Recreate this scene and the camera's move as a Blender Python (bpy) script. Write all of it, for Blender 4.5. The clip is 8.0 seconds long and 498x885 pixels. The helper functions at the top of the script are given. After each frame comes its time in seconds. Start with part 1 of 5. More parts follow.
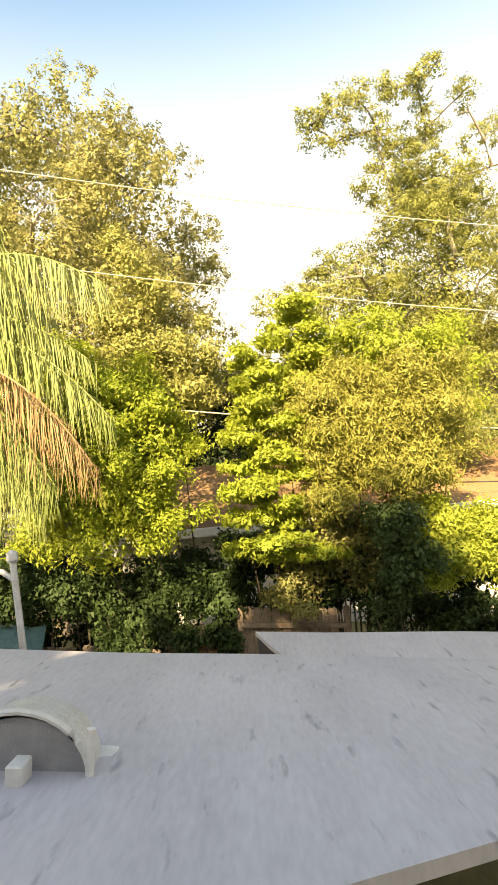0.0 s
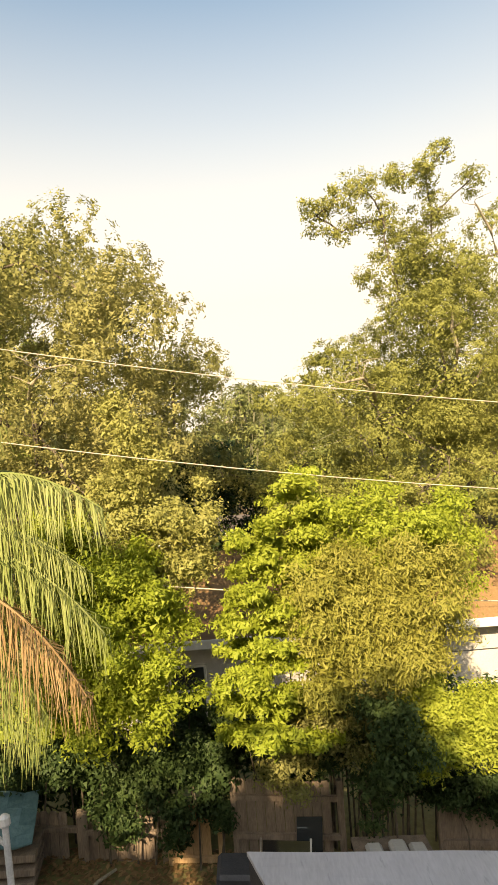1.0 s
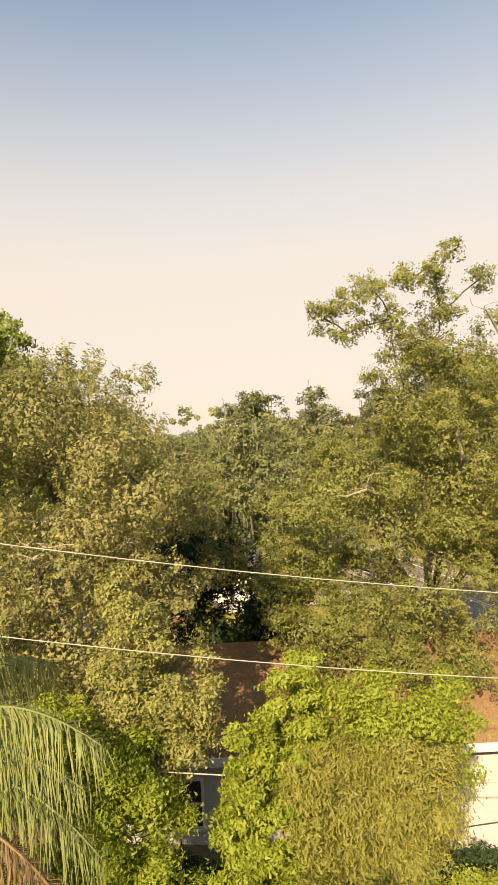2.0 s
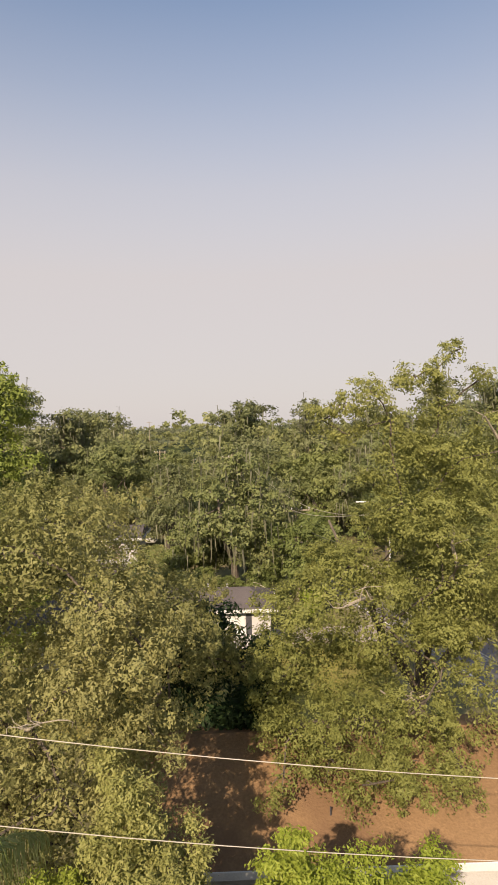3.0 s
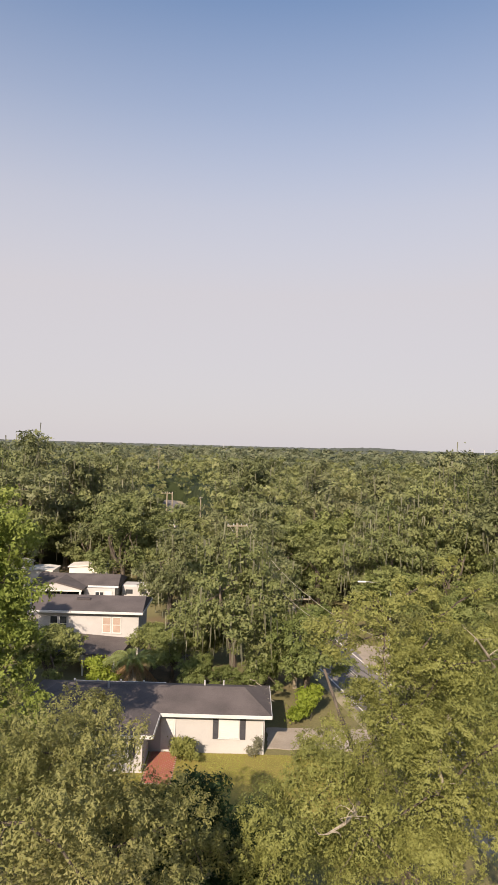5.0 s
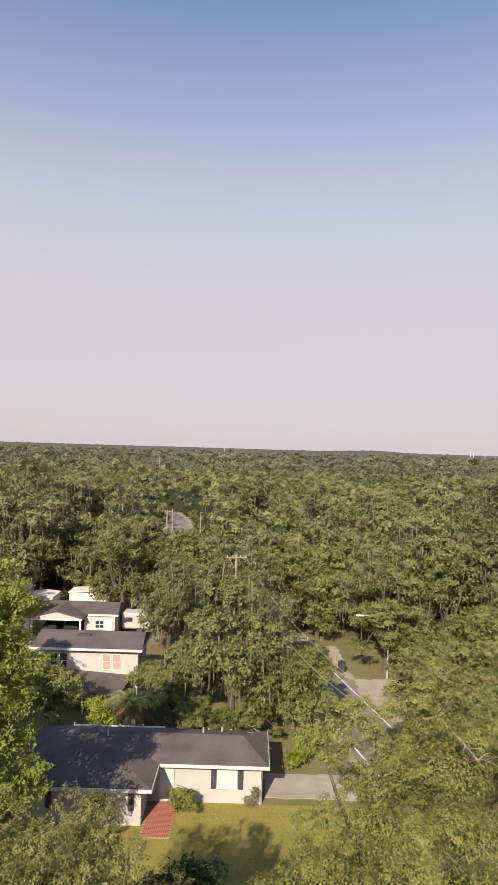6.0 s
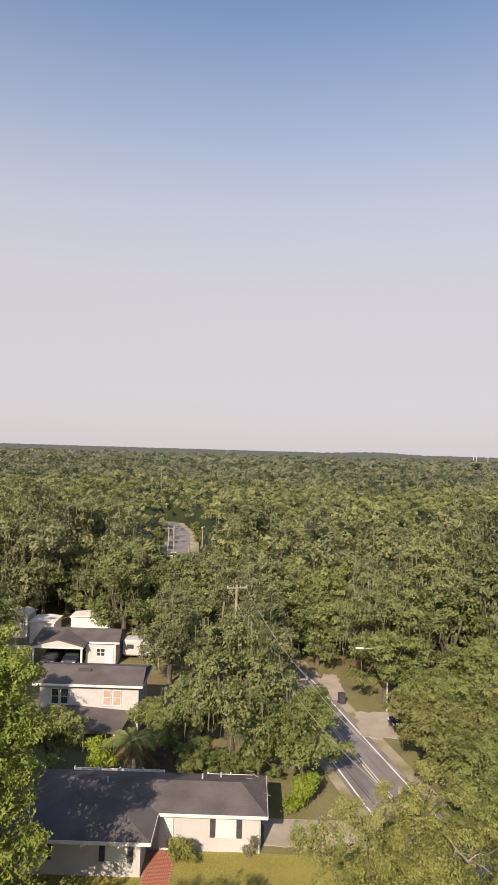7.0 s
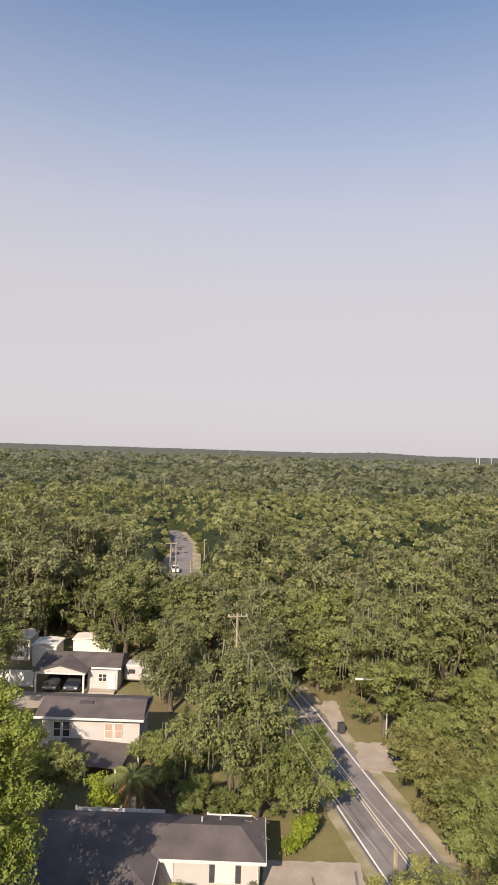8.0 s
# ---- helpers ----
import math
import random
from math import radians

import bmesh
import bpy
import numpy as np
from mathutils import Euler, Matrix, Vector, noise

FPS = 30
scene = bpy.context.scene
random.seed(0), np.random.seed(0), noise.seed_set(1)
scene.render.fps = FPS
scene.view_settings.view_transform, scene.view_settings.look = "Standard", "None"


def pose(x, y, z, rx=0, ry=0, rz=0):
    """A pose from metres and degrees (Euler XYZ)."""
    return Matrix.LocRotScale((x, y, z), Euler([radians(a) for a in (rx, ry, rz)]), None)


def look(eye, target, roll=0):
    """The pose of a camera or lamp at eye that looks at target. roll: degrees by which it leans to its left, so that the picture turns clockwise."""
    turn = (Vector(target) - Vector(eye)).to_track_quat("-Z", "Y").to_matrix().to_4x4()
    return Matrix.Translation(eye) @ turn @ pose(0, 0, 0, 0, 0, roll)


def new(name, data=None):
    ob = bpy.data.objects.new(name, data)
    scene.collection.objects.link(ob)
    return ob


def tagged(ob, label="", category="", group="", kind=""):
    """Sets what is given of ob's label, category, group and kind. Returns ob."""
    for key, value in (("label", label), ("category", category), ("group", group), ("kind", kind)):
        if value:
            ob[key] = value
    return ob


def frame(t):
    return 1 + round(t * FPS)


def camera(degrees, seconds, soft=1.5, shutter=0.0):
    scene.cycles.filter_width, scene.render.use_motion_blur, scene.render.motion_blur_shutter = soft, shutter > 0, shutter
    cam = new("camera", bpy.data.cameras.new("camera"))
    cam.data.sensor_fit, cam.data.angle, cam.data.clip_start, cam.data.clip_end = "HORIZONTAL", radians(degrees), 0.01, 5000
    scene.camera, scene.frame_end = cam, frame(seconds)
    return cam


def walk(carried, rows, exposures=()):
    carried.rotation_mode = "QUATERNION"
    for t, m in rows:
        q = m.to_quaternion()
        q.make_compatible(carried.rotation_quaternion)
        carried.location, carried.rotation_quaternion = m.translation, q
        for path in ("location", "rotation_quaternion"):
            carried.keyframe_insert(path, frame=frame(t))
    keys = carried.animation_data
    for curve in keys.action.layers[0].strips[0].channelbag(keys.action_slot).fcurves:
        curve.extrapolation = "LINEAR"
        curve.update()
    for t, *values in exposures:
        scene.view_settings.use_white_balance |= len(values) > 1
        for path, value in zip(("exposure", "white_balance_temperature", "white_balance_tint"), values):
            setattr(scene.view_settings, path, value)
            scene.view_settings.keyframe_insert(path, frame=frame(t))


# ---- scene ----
cam = camera(44.3, 8.0, soft=1.5)
PATH = [
    (0, (-1.446, 3.057, 4.31), (-1.425, 5.055, 4.388), -5.6),
    (0.5, (-1.345, 3.104, 5.73), (-1.316, 5.103, 5.783), -5.1),
    (1, (-1.177, 3.039, 7.258), (-1.156, 5.039, 7.287), -4.4),
    (1.5, (-1.0, 3.018, 8.775), (-0.991, 5.018, 8.788), -3.8),
    (3, (-0.974, 3.129, 13.35), (-0.942, 5.129, 13.303), -1.5),
    (3.5, (-0.948, 3.134, 14.611), (-0.913, 5.134, 14.58), -0.7),
    (4, (-0.815, 3.022, 15.839), (-0.798, 5.022, 15.831), 0.5),
    (4.5, (-0.795, 2.805, 17.202), (-0.789, 4.805, 17.207), 1.4),
    (6, (-0.736, 2.041, 21.825), (-0.738, 4.04, 21.844), 1.7),
    (6.5, (-0.659, 1.871, 23.369), (-0.666, 3.871, 23.39), 1.6),
    (7, (-0.572, 1.685, 24.927), (-0.583, 3.685, 24.95), 1.7),
    (7.5, (-0.539, 1.444, 26.519), (-0.555, 3.444, 26.542), 1.8),
    (8, (-0.438, 1.2, 28.069), (-0.459, 3.2, 28.091), 1.8),
]
EXPOSURES = [(0, 2.05, 9900, 9), (0.5, 1.72, 9900, 9), (1, 1.42, 9700, 10), (1.5, 1.18, 9300, 12), (2.2, 0.88, 8500, 15), (2.8, 0.6, 7500, 17), (3.5, 0.55, 7000, 18), (4.5, 0.57, 6850, 18), (8, 0.57, 6800, 18)]
walk(cam, [(t, look(eye, target, roll)) for t, eye, target, roll in PATH], EXPOSURES)

# ---- light: low evening sun behind the camera, slightly from its left ----
SUN_EL, SUN_TO = 32.0, Vector((-0.30, -0.954, 0.0))
sun_dir = SUN_TO.normalized() * math.cos(radians(SUN_EL)) + Vector((0, 0, math.sin(radians(SUN_EL))))
sun_data = bpy.data.lights.new("sun", "SUN")
sun_data.energy, sun_data.angle, sun_data.color = 5.0, radians(0.5), (1.0, 0.87, 0.68)
sun = new("sun", sun_data)
sun.matrix_world = look(sun_dir * 60, (0, 0, 0))
world = bpy.data.worlds.new("sky")
scene.world = world
world.use_nodes = True
wn = world.node_tree.nodes
sky = wn.new("ShaderNodeTexSky")
sky.sky_type, sky.sun_disc = "NISHITA", False
sky.sun_elevation, sky.sun_rotation = radians(SUN_EL), math.atan2(SUN_TO.x, SUN_TO.y)
sky.air_density, sky.dust_density, sky.ozone_density = 1.0, 1.6, 2.2
wn["Background"].inputs["Strength"].default_value = 0.12
# evening haze that thins out with height
wl = world.node_tree.links
wco, wsep, wramp, wmix = (wn.new("ShaderNode" + k) for k in ("TexCoord", "SeparateXYZ", "ValToRGB", "MixRGB"))
els = wramp.color_ramp.elements
els[0].position, els[0].color = 0.0, (0.94, 0.94, 0.94, 1)
els[1].position, els[1].color = 0.62, (0.0, 0.0, 0.0, 1)
for at, amount in ((0.24, 0.92), (0.36, 0.7), (0.48, 0.34)):
    mid = els.new(at)
    mid.color = (amount, amount, amount, 1)
wmix.inputs[2].default_value = (3.6, 3.6, 3.7, 1)
wl.new(wco.outputs["Generated"], wsep.inputs[0])
wl.new(wsep.outputs["Z"], wramp.inputs[0])
wl.new(wramp.outputs[0], wmix.inputs[0])
wtint = wn.new("ShaderNodeMixRGB")
wtint.blend_type = "MULTIPLY"
wtint.inputs[0].default_value = 1.0
wtint.inputs[2].default_value = (0.94, 1.05, 1.06, 1)
wl.new(sky.outputs[0], wtint.inputs[1])
wl.new(wtint.outputs[0], wmix.inputs[1])
wl.new(wmix.outputs[0], wn["Background"].inputs["Color"])


# ---- materials ----
def material(name, rough=0.7, metal=0.0):
    m = bpy.data.materials.new(name)
    m.use_nodes = True
    b = m.node_tree.nodes["Principled BSDF"]
    b.inputs["Roughness"].default_value, b.inputs["Metallic"].default_value = rough, metal
    return m, m.node_tree.nodes, m.node_tree.links, b


def ramp_node(nodes, stops):
    r = nodes.new("ShaderNodeValToRGB")
    els = r.color_ramp.elements
    while len(els) < len(stops):
        els.new(0.5)
    for e, (p, c) in zip(els, stops):
        e.position, e.color = p, (*c, 1)
    return r


def surface(name, dark, light, scale=1.0, rough=0.75, fine=12.0, bump=0.15, metal=0.0, stretch=(1, 1, 1), stain=None, stain_scale=0.4, stain_at=0.52):
    """Two scales of noise between two tones, fine relief, and soft-edged stains."""
    m, n, l, b = material(name, rough, metal)
    co = n.new("ShaderNodeTexCoord")
    mp = n.new("ShaderNodeMapping")
    mp.inputs["Scale"].default_value = stretch
    l.new(co.outputs["Object"], mp.inputs["Vector"])
    big, small = n.new("ShaderNodeTexNoise"), n.new("ShaderNodeTexNoise")
    big.inputs["Scale"].default_value, big.inputs["Detail"].default_value = scale, 4
    small.inputs["Scale"].default_value, small.inputs["Detail"].default_value = scale * fine, 3
    for t in (big, small):
        l.new(mp.outputs[0], t.inputs["Vector"])
    mix = n.new("ShaderNodeMath")
    mix.operation = "MULTIPLY_ADD"
    mix.inputs[1].default_value = 0.45
    l.new(small.outputs[0], mix.inputs[0])
    half = n.new("ShaderNodeMath")
    half.operation = "MULTIPLY"
    half.inputs[1].default_value = 0.55
    l.new(big.outputs[0], half.inputs[0])
    l.new(half.outputs[0], mix.inputs[2])
    r = ramp_node(n, [(0.36, dark), (0.64, light)])
    l.new(mix.outputs[0], r.inputs[0])
    col = r.outputs[0]
    if stain:
        st = n.new("ShaderNodeTexNoise")
        st.inputs["Scale"].default_value, st.inputs["Detail"].default_value = stain_scale, 6
        l.new(mp.outputs[0], st.inputs["Vector"])
        sr = ramp_node(n, [(stain_at, (0, 0, 0)), (stain_at + 0.16, (0.8, 0.8, 0.8))])
        l.new(st.outputs[0], sr.inputs[0])
        mc = n.new("ShaderNodeMixRGB")
        mc.inputs[2].default_value = (*stain, 1)
        l.new(sr.outputs[0], mc.inputs[0])
        l.new(col, mc.inputs[1])
        col = mc.outputs[0]
    l.new(col, b.inputs["Base Color"])
    if bump:
        bp = n.new("ShaderNodeBump")
        bp.inputs["Strength"].default_value, bp.inputs["Distance"].default_value = bump, 0.05
        l.new(small.outputs[0], bp.inputs["Height"])
        l.new(bp.outputs[0], b.inputs["Normal"])
    return m


def foliage(name, stops, patch=0.12, through_light=0.35):
    """Leaves: each leaf its own tone, drifting over the crown, with light shining through."""
    m, n, l, b = material(name, 0.62)
    geo, co, nz, info = (n.new("ShaderNode" + k) for k in ("NewGeometry", "TexCoord", "TexNoise", "ObjectInfo"))
    nz.inputs["Scale"].default_value, nz.inputs["Detail"].default_value = patch, 3
    l.new(geo.outputs["Position"], nz.inputs["Vector"])
    wide = n.new("ShaderNodeMapRange")
    wide.inputs[1].default_value, wide.inputs[2].default_value = 0.3, 0.7
    l.new(nz.outputs[0], wide.inputs[0])
    a, c, d = (n.new("ShaderNodeMath") for _ in range(3))
    a.operation, c.operation, d.operation = "MULTIPLY", "MULTIPLY_ADD", "MULTIPLY_ADD"
    a.inputs[1].default_value, c.inputs[1].default_value, d.inputs[1].default_value = 0.34, 0.42, 0.24
    l.new(geo.outputs["Random Per Island"], a.inputs[0])
    l.new(wide.outputs[0], c.inputs[0])
    l.new(a.outputs[0], c.inputs[2])
    l.new(info.outputs["Random"], d.inputs[0])
    l.new(c.outputs[0], d.inputs[2])
    r = ramp_node(n, stops)
    l.new(d.outputs[0], r.inputs[0])
    l.new(r.outputs[0], b.inputs["Base Color"])
    b.inputs["Specular IOR Level"].default_value = 0.25
    tr = n.new("ShaderNodeBsdfTranslucent")
    l.new(r.outputs[0], tr.inputs["Color"])
    mix = n.new("ShaderNodeMixShader")
    mix.inputs[0].default_value = through_light
    l.new(b.outputs[0], mix.inputs[1])
    l.new(tr.outputs[0], mix.inputs[2])
    l.new(mix.outputs[0], n["Material Output"].inputs["Surface"])
    return m


LEAF_OAK = foliage("oak leaves", [(0.15, (0.165, 0.182, 0.050)), (0.5, (0.250, 0.264, 0.080)), (0.85, (0.348, 0.344, 0.126))])
LEAF_DRY = foliage("dry oak leaves", [(0.15, (0.132, 0.144, 0.046)), (0.5, (0.208, 0.216, 0.074)), (0.85, (0.300, 0.288, 0.118))])
LEAF_LIME = foliage("fresh leaves", [(0.15, (0.155, 0.215, 0.026)), (0.5, (0.245, 0.310, 0.042)), (0.85, (0.345, 0.395, 0.075))], through_light=0.42)
# Vine green, darkened further to carry the shade on hedge and thicket.
LEAF_DARK = foliage("shade-dark vine leaves", [(0.15, (0.018, 0.040, 0.016)), (0.5, (0.036, 0.068, 0.024)), (0.85, (0.070, 0.110, 0.038))])
LEAF_BAMBOO = foliage("bamboo leaves", [(0.15, (0.160, 0.172, 0.038)), (0.5, (0.248, 0.254, 0.058)), (0.85, (0.345, 0.330, 0.098))])
LEAF_PALM = foliage("palm leaves", [(0.25, (0.120, 0.165, 0.045)), (0.5, (0.215, 0.265, 0.084)), (0.78, (0.310, 0.350, 0.150))])
LEAF_GREEN = foliage("broad green leaves", [(0.15, (0.128, 0.176, 0.036)), (0.5, (0.200, 0.250, 0.054)), (0.85, (0.292, 0.330, 0.092))])
LEAF_DEAD = foliage("dead palm leaves", [(0.15, (0.14, 0.085, 0.045)), (0.5, (0.29, 0.19, 0.1)), (0.85, (0.45, 0.32, 0.18))])
LEAF_WOOD = foliage("woodland leaves", [(0.1, (0.125, 0.160, 0.058)), (0.38, (0.185, 0.212, 0.082)), (0.65, (0.250, 0.268, 0.110)), (0.95, (0.312, 0.308, 0.160))], patch=0.06)
LEAF_MID = foliage("roadside oak leaves", [(0.15, (0.118, 0.152, 0.046)), (0.5, (0.182, 0.218, 0.070)), (0.85, (0.262, 0.284, 0.106))])
# Distance haze is put into these greyer leaf tones.
LEAF_FAR_HAZE = foliage("distant hazed oak leaves", [(0.1, (0.108, 0.138, 0.078)), (0.38, (0.158, 0.182, 0.104)), (0.65, (0.212, 0.222, 0.132)), (0.95, (0.275, 0.262, 0.184))], patch=0.03)
# Horizon haze and shade between crowns, both mixed into the sheet's colour.
LEAF_CANOPY_HAZE = foliage("hazed closed canopy", [(0.1, (0.075, 0.092, 0.068)), (0.4, (0.11, 0.128, 0.096)), (0.65, (0.15, 0.165, 0.13)), (0.95, (0.205, 0.21, 0.175))], patch=0.02)
MOSS = foliage("hanging moss", [(0.2, (0.13, 0.13, 0.085)), (0.5, (0.2, 0.2, 0.135)), (0.8, (0.29, 0.285, 0.2))])
LEAF_GREY = foliage("grey-green mossy leaves", [(0.15, (0.125, 0.145, 0.060)), (0.5, (0.185, 0.205, 0.095)), (0.85, (0.260, 0.265, 0.145))])
# Shade under the crowns is put into these dark tones.
UNDER_SHADE = foliage("shaded undergrowth", [(0.15, (0.02, 0.03, 0.012)), (0.5, (0.035, 0.05, 0.018)), (0.85, (0.06, 0.075, 0.03))])
BARK = surface("bark", (0.045, 0.036, 0.028), (0.14, 0.115, 0.088), 3, 0.9, 8, 0.5, stretch=(1, 1, 0.3))
BARK_PALE = surface("pale bark", (0.2, 0.17, 0.13), (0.42, 0.37, 0.29), 3, 0.9, 8, 0.4, stretch=(1, 1, 0.3))
GROUND = surface("grass and soil", (0.11, 0.104, 0.042), (0.2, 0.178, 0.078), 0.25, 0.95, 30, 0.4, stain=(0.16, 0.11, 0.06), stain_scale=0.15)
LAWN = surface("dry lawn", (0.17, 0.15, 0.035), (0.29, 0.24, 0.06), 0.3, 0.95, 40, 0.4)
ASPHALT = surface("worn asphalt", (0.155, 0.143, 0.145), (0.235, 0.218, 0.215), 0.5, 0.9, 60, 0.2, stain=(0.13, 0.12, 0.12), stain_scale=0.3)
SAND = surface("sandy verge", (0.25, 0.215, 0.15), (0.38, 0.335, 0.25), 0.4, 0.95, 30, 0.3, stain=(0.17, 0.165, 0.065), stain_scale=0.35, stain_at=0.46)
CONCRETE = surface("old concrete", (0.27, 0.23, 0.19), (0.4, 0.35, 0.29), 0.6, 0.9, 30, 0.2)
LINE_WHITE = surface("white road paint", (0.55, 0.54, 0.5), (0.75, 0.74, 0.7), 2, 0.7, 20, 0.1)
LINE_YELLOW = surface("yellow road paint", (0.46, 0.42, 0.34), (0.58, 0.54, 0.46), 2, 0.7, 20, 0.1)
CREAM = surface("cream painted boards", (0.56, 0.53, 0.48), (0.68, 0.65, 0.6), 0.8, 0.8, 20, 0.1)
STUCCO = surface("white stucco", (0.38, 0.37, 0.365), (0.46, 0.448, 0.44), 0.8, 0.85, 30, 0.15)
TRIM = surface("white trim paint", (0.5, 0.5, 0.49), (0.6, 0.6, 0.59), 2, 0.6, 10, 0.05)
SHINGLE = surface("grey shingles", (0.062, 0.053, 0.053), (0.115, 0.098, 0.096), 0.7, 0.9, 25, 0.4)
SHINGLE_BROWN = surface("brown shingles", (0.17, 0.1, 0.048), (0.26, 0.158, 0.08), 0.6, 0.9, 25, 0.4, stain=(0.15, 0.085, 0.045), stain_scale=0.5)
ROOF_METAL = surface("weathered white roof coating", (0.385, 0.368, 0.405), (0.49, 0.47, 0.51), 0.9, 0.6, 14, 0.12, stretch=(2.4, 0.5, 1), stain=(0.15, 0.148, 0.18), stain_scale=5.2, stain_at=0.61)
SHUTTER = surface("dark shutter paint", (0.035, 0.035, 0.045), (0.06, 0.06, 0.07), 4, 0.6)
GALV = surface("galvanised steel", (0.4, 0.4, 0.41), (0.56, 0.56, 0.57), 6, 0.5, 8, 0.05, metal=0.3)
DARK = surface("dark weathered wood", (0.035, 0.03, 0.035), (0.07, 0.06, 0.06), 3, 0.9)
FENCE_WOOD = surface("grey fence wood", (0.13, 0.1, 0.08), (0.26, 0.2, 0.16), 2.5, 0.9, 10, 0.4, stretch=(3, 3, 0.4))
# Fence wood again, its colour raised to a tan sunlit tone.
FENCE_LIT = surface("tan sunlit-tone fence wood", (0.3, 0.19, 0.1), (0.5, 0.34, 0.2), 2.5, 0.9, 10, 0.4, stretch=(3, 3, 0.4))
POLE_WOOD = surface("pole wood", (0.2, 0.17, 0.12), (0.36, 0.31, 0.23), 3, 0.9, 8, 0.3, stretch=(2, 2, 0.3))
BRICK_RED = surface("red paving", (0.25, 0.08, 0.06), (0.36, 0.13, 0.09), 1.5, 0.9, 12, 0.3)
WIRE_PALE = surface("pale cable sheath", (0.36, 0.33, 0.27), (0.46, 0.42, 0.35), 8, 0.6, 8, 0.0)
WIRE_DARK = surface("dark cable sheath", (0.03, 0.03, 0.03), (0.05, 0.05, 0.05), 8, 0.6, 8, 0.0)


def glass_material():
    m, n, l, b = material("window glass", 0.06)
    b.inputs["Base Color"].default_value = (0.03, 0.035, 0.04, 1)
    b.inputs["Specular IOR Level"].default_value = 0.8
    return m


GLASS = glass_material()


# ---- building blocks ----
def part(name, bm, mat, parent, label=""):
    me = bpy.data.meshes.new(name)
    bm.to_mesh(me)
    bm.free()
    me.materials.append(mat)
    ob = new(name, me)
    ob.parent = parent
    return tagged(ob, label)


def thing(name, m, label, category, group="", kind=""):
    ob = new(name)
    ob.matrix_world = m
    ob.empty_display_size = 0.2
    return tagged(ob, label, category, group, kind)


def box(bm, x0, y0, z0, x1, y1, z1, bevel=0.0, m=None):
    vs = [bm.verts.new((x, y, z)) for x in (x0, x1) for y in (y0, y1) for z in (z0, z1)]
    fs = [bm.faces.new([vs[i] for i in f]) for f in ((0, 1, 3, 2), (4, 6, 7, 5), (0, 4, 5, 1), (2, 3, 7, 6), (0, 2, 6, 4), (1, 5, 7, 3))]
    if bevel:
        es = list({e for f in fs for e in f.edges})
        got = bmesh.ops.bevel(bm, geom=es, offset=bevel, segments=1, affect="EDGES", profile=0.5)
        vs = list({v for f in got["faces"] for v in f.verts} | {v for v in vs if v.is_valid})
    if m is not None:
        bmesh.ops.transform(bm, matrix=m, verts=vs)
    return vs


def tube(bm, pts, radii, sides=7):
    """A tapered tube through points."""
    rings = []
    for i, p in enumerate(pts):
        p = Vector(p)
        d = (Vector(pts[min(i + 1, len(pts) - 1)]) - Vector(pts[max(i - 1, 0)])).normalized()
        u = d.orthogonal().normalized()
        w = d.cross(u)
        rings.append([bm.verts.new(p + radii[i] * (math.cos(a) * u + math.sin(a) * w)) for a in (2 * math.pi * k / sides for k in range(sides))])
    for a, b in zip(rings, rings[1:]):
        for k in range(sides):
            bm.faces.new((a[k], a[(k + 1) % sides], b[(k + 1) % sides], b[k]))
    bm.faces.new(rings[0][::-1])
    bm.faces.new(rings[-1])


def box_part(name, mat, parent, x0, y0, z0, x1, y1, z1, bevel=0.0, label=""):
    bm = bmesh.new()
    box(bm, x0, y0, z0, x1, y1, z1, bevel)
    return part(name, bm, mat, parent, label)


def tube_part(name, mat, parent, pts, radii, sides=7, label=""):
    bm = bmesh.new()
    tube(bm, pts, radii, sides)
    return part(name, bm, mat, parent, label)


def quad_mesh(name, verts, mat, quads=None, k=4):
    """A mesh of loose leaves of k corners, or of the given quads."""
    n = len(verts) // k if quads is None else len(quads)
    idx = np.arange(k * n, dtype=np.int32) if quads is None else np.asarray(quads, dtype=np.int32).ravel()
    me = bpy.data.meshes.new(name)
    me.vertices.add(len(verts))
    me.vertices.foreach_set("co", np.asarray(verts, dtype=np.float32).ravel())
    me.loops.add(k * n)
    me.loops.foreach_set("vertex_index", idx)
    me.polygons.add(n)
    me.polygons.foreach_set("loop_start", np.arange(0, k * n, k, dtype=np.int32))
    me.materials.append(mat)
    me.update(calc_edges=True)
    return me


def leaf_verts(rng, c, out, size, aspect=0.55, droop=0.0, k=4):
    """Pointed leaves at centres c, facing roughly along out."""
    n = len(c)
    nrm = out + rng.normal(0, 0.42, (n, 3))
    nrm /= np.linalg.norm(nrm, axis=1)[:, None] + 1e-9
    d = rng.normal(0, 1, (n, 3))
    d[:, 2] -= droop
    d -= nrm * (d * nrm).sum(1)[:, None]
    d /= np.linalg.norm(d, axis=1)[:, None] + 1e-9
    w = np.cross(nrm, d)
    s = (size * rng.uniform(0.6, 1.35, n))[:, None]
    if k == 3:
        return np.stack([c - d * s * 0.5 - w * s * aspect * 0.5, c - d * s * 0.42 + w * s * aspect * 0.5, c + d * s * 0.58], 1).reshape(-1, 3)
    return np.stack([c - d * s * 0.5, c + w * s * aspect * 0.5 - d * s * 0.05, c + d * s * 0.5, c - w * s * aspect * 0.5 - d * s * 0.05], 1).reshape(-1, 3)


def unit(rng, n):
    v = rng.normal(0, 1, (n, 3))
    return v / np.linalg.norm(v, axis=1)[:, None]


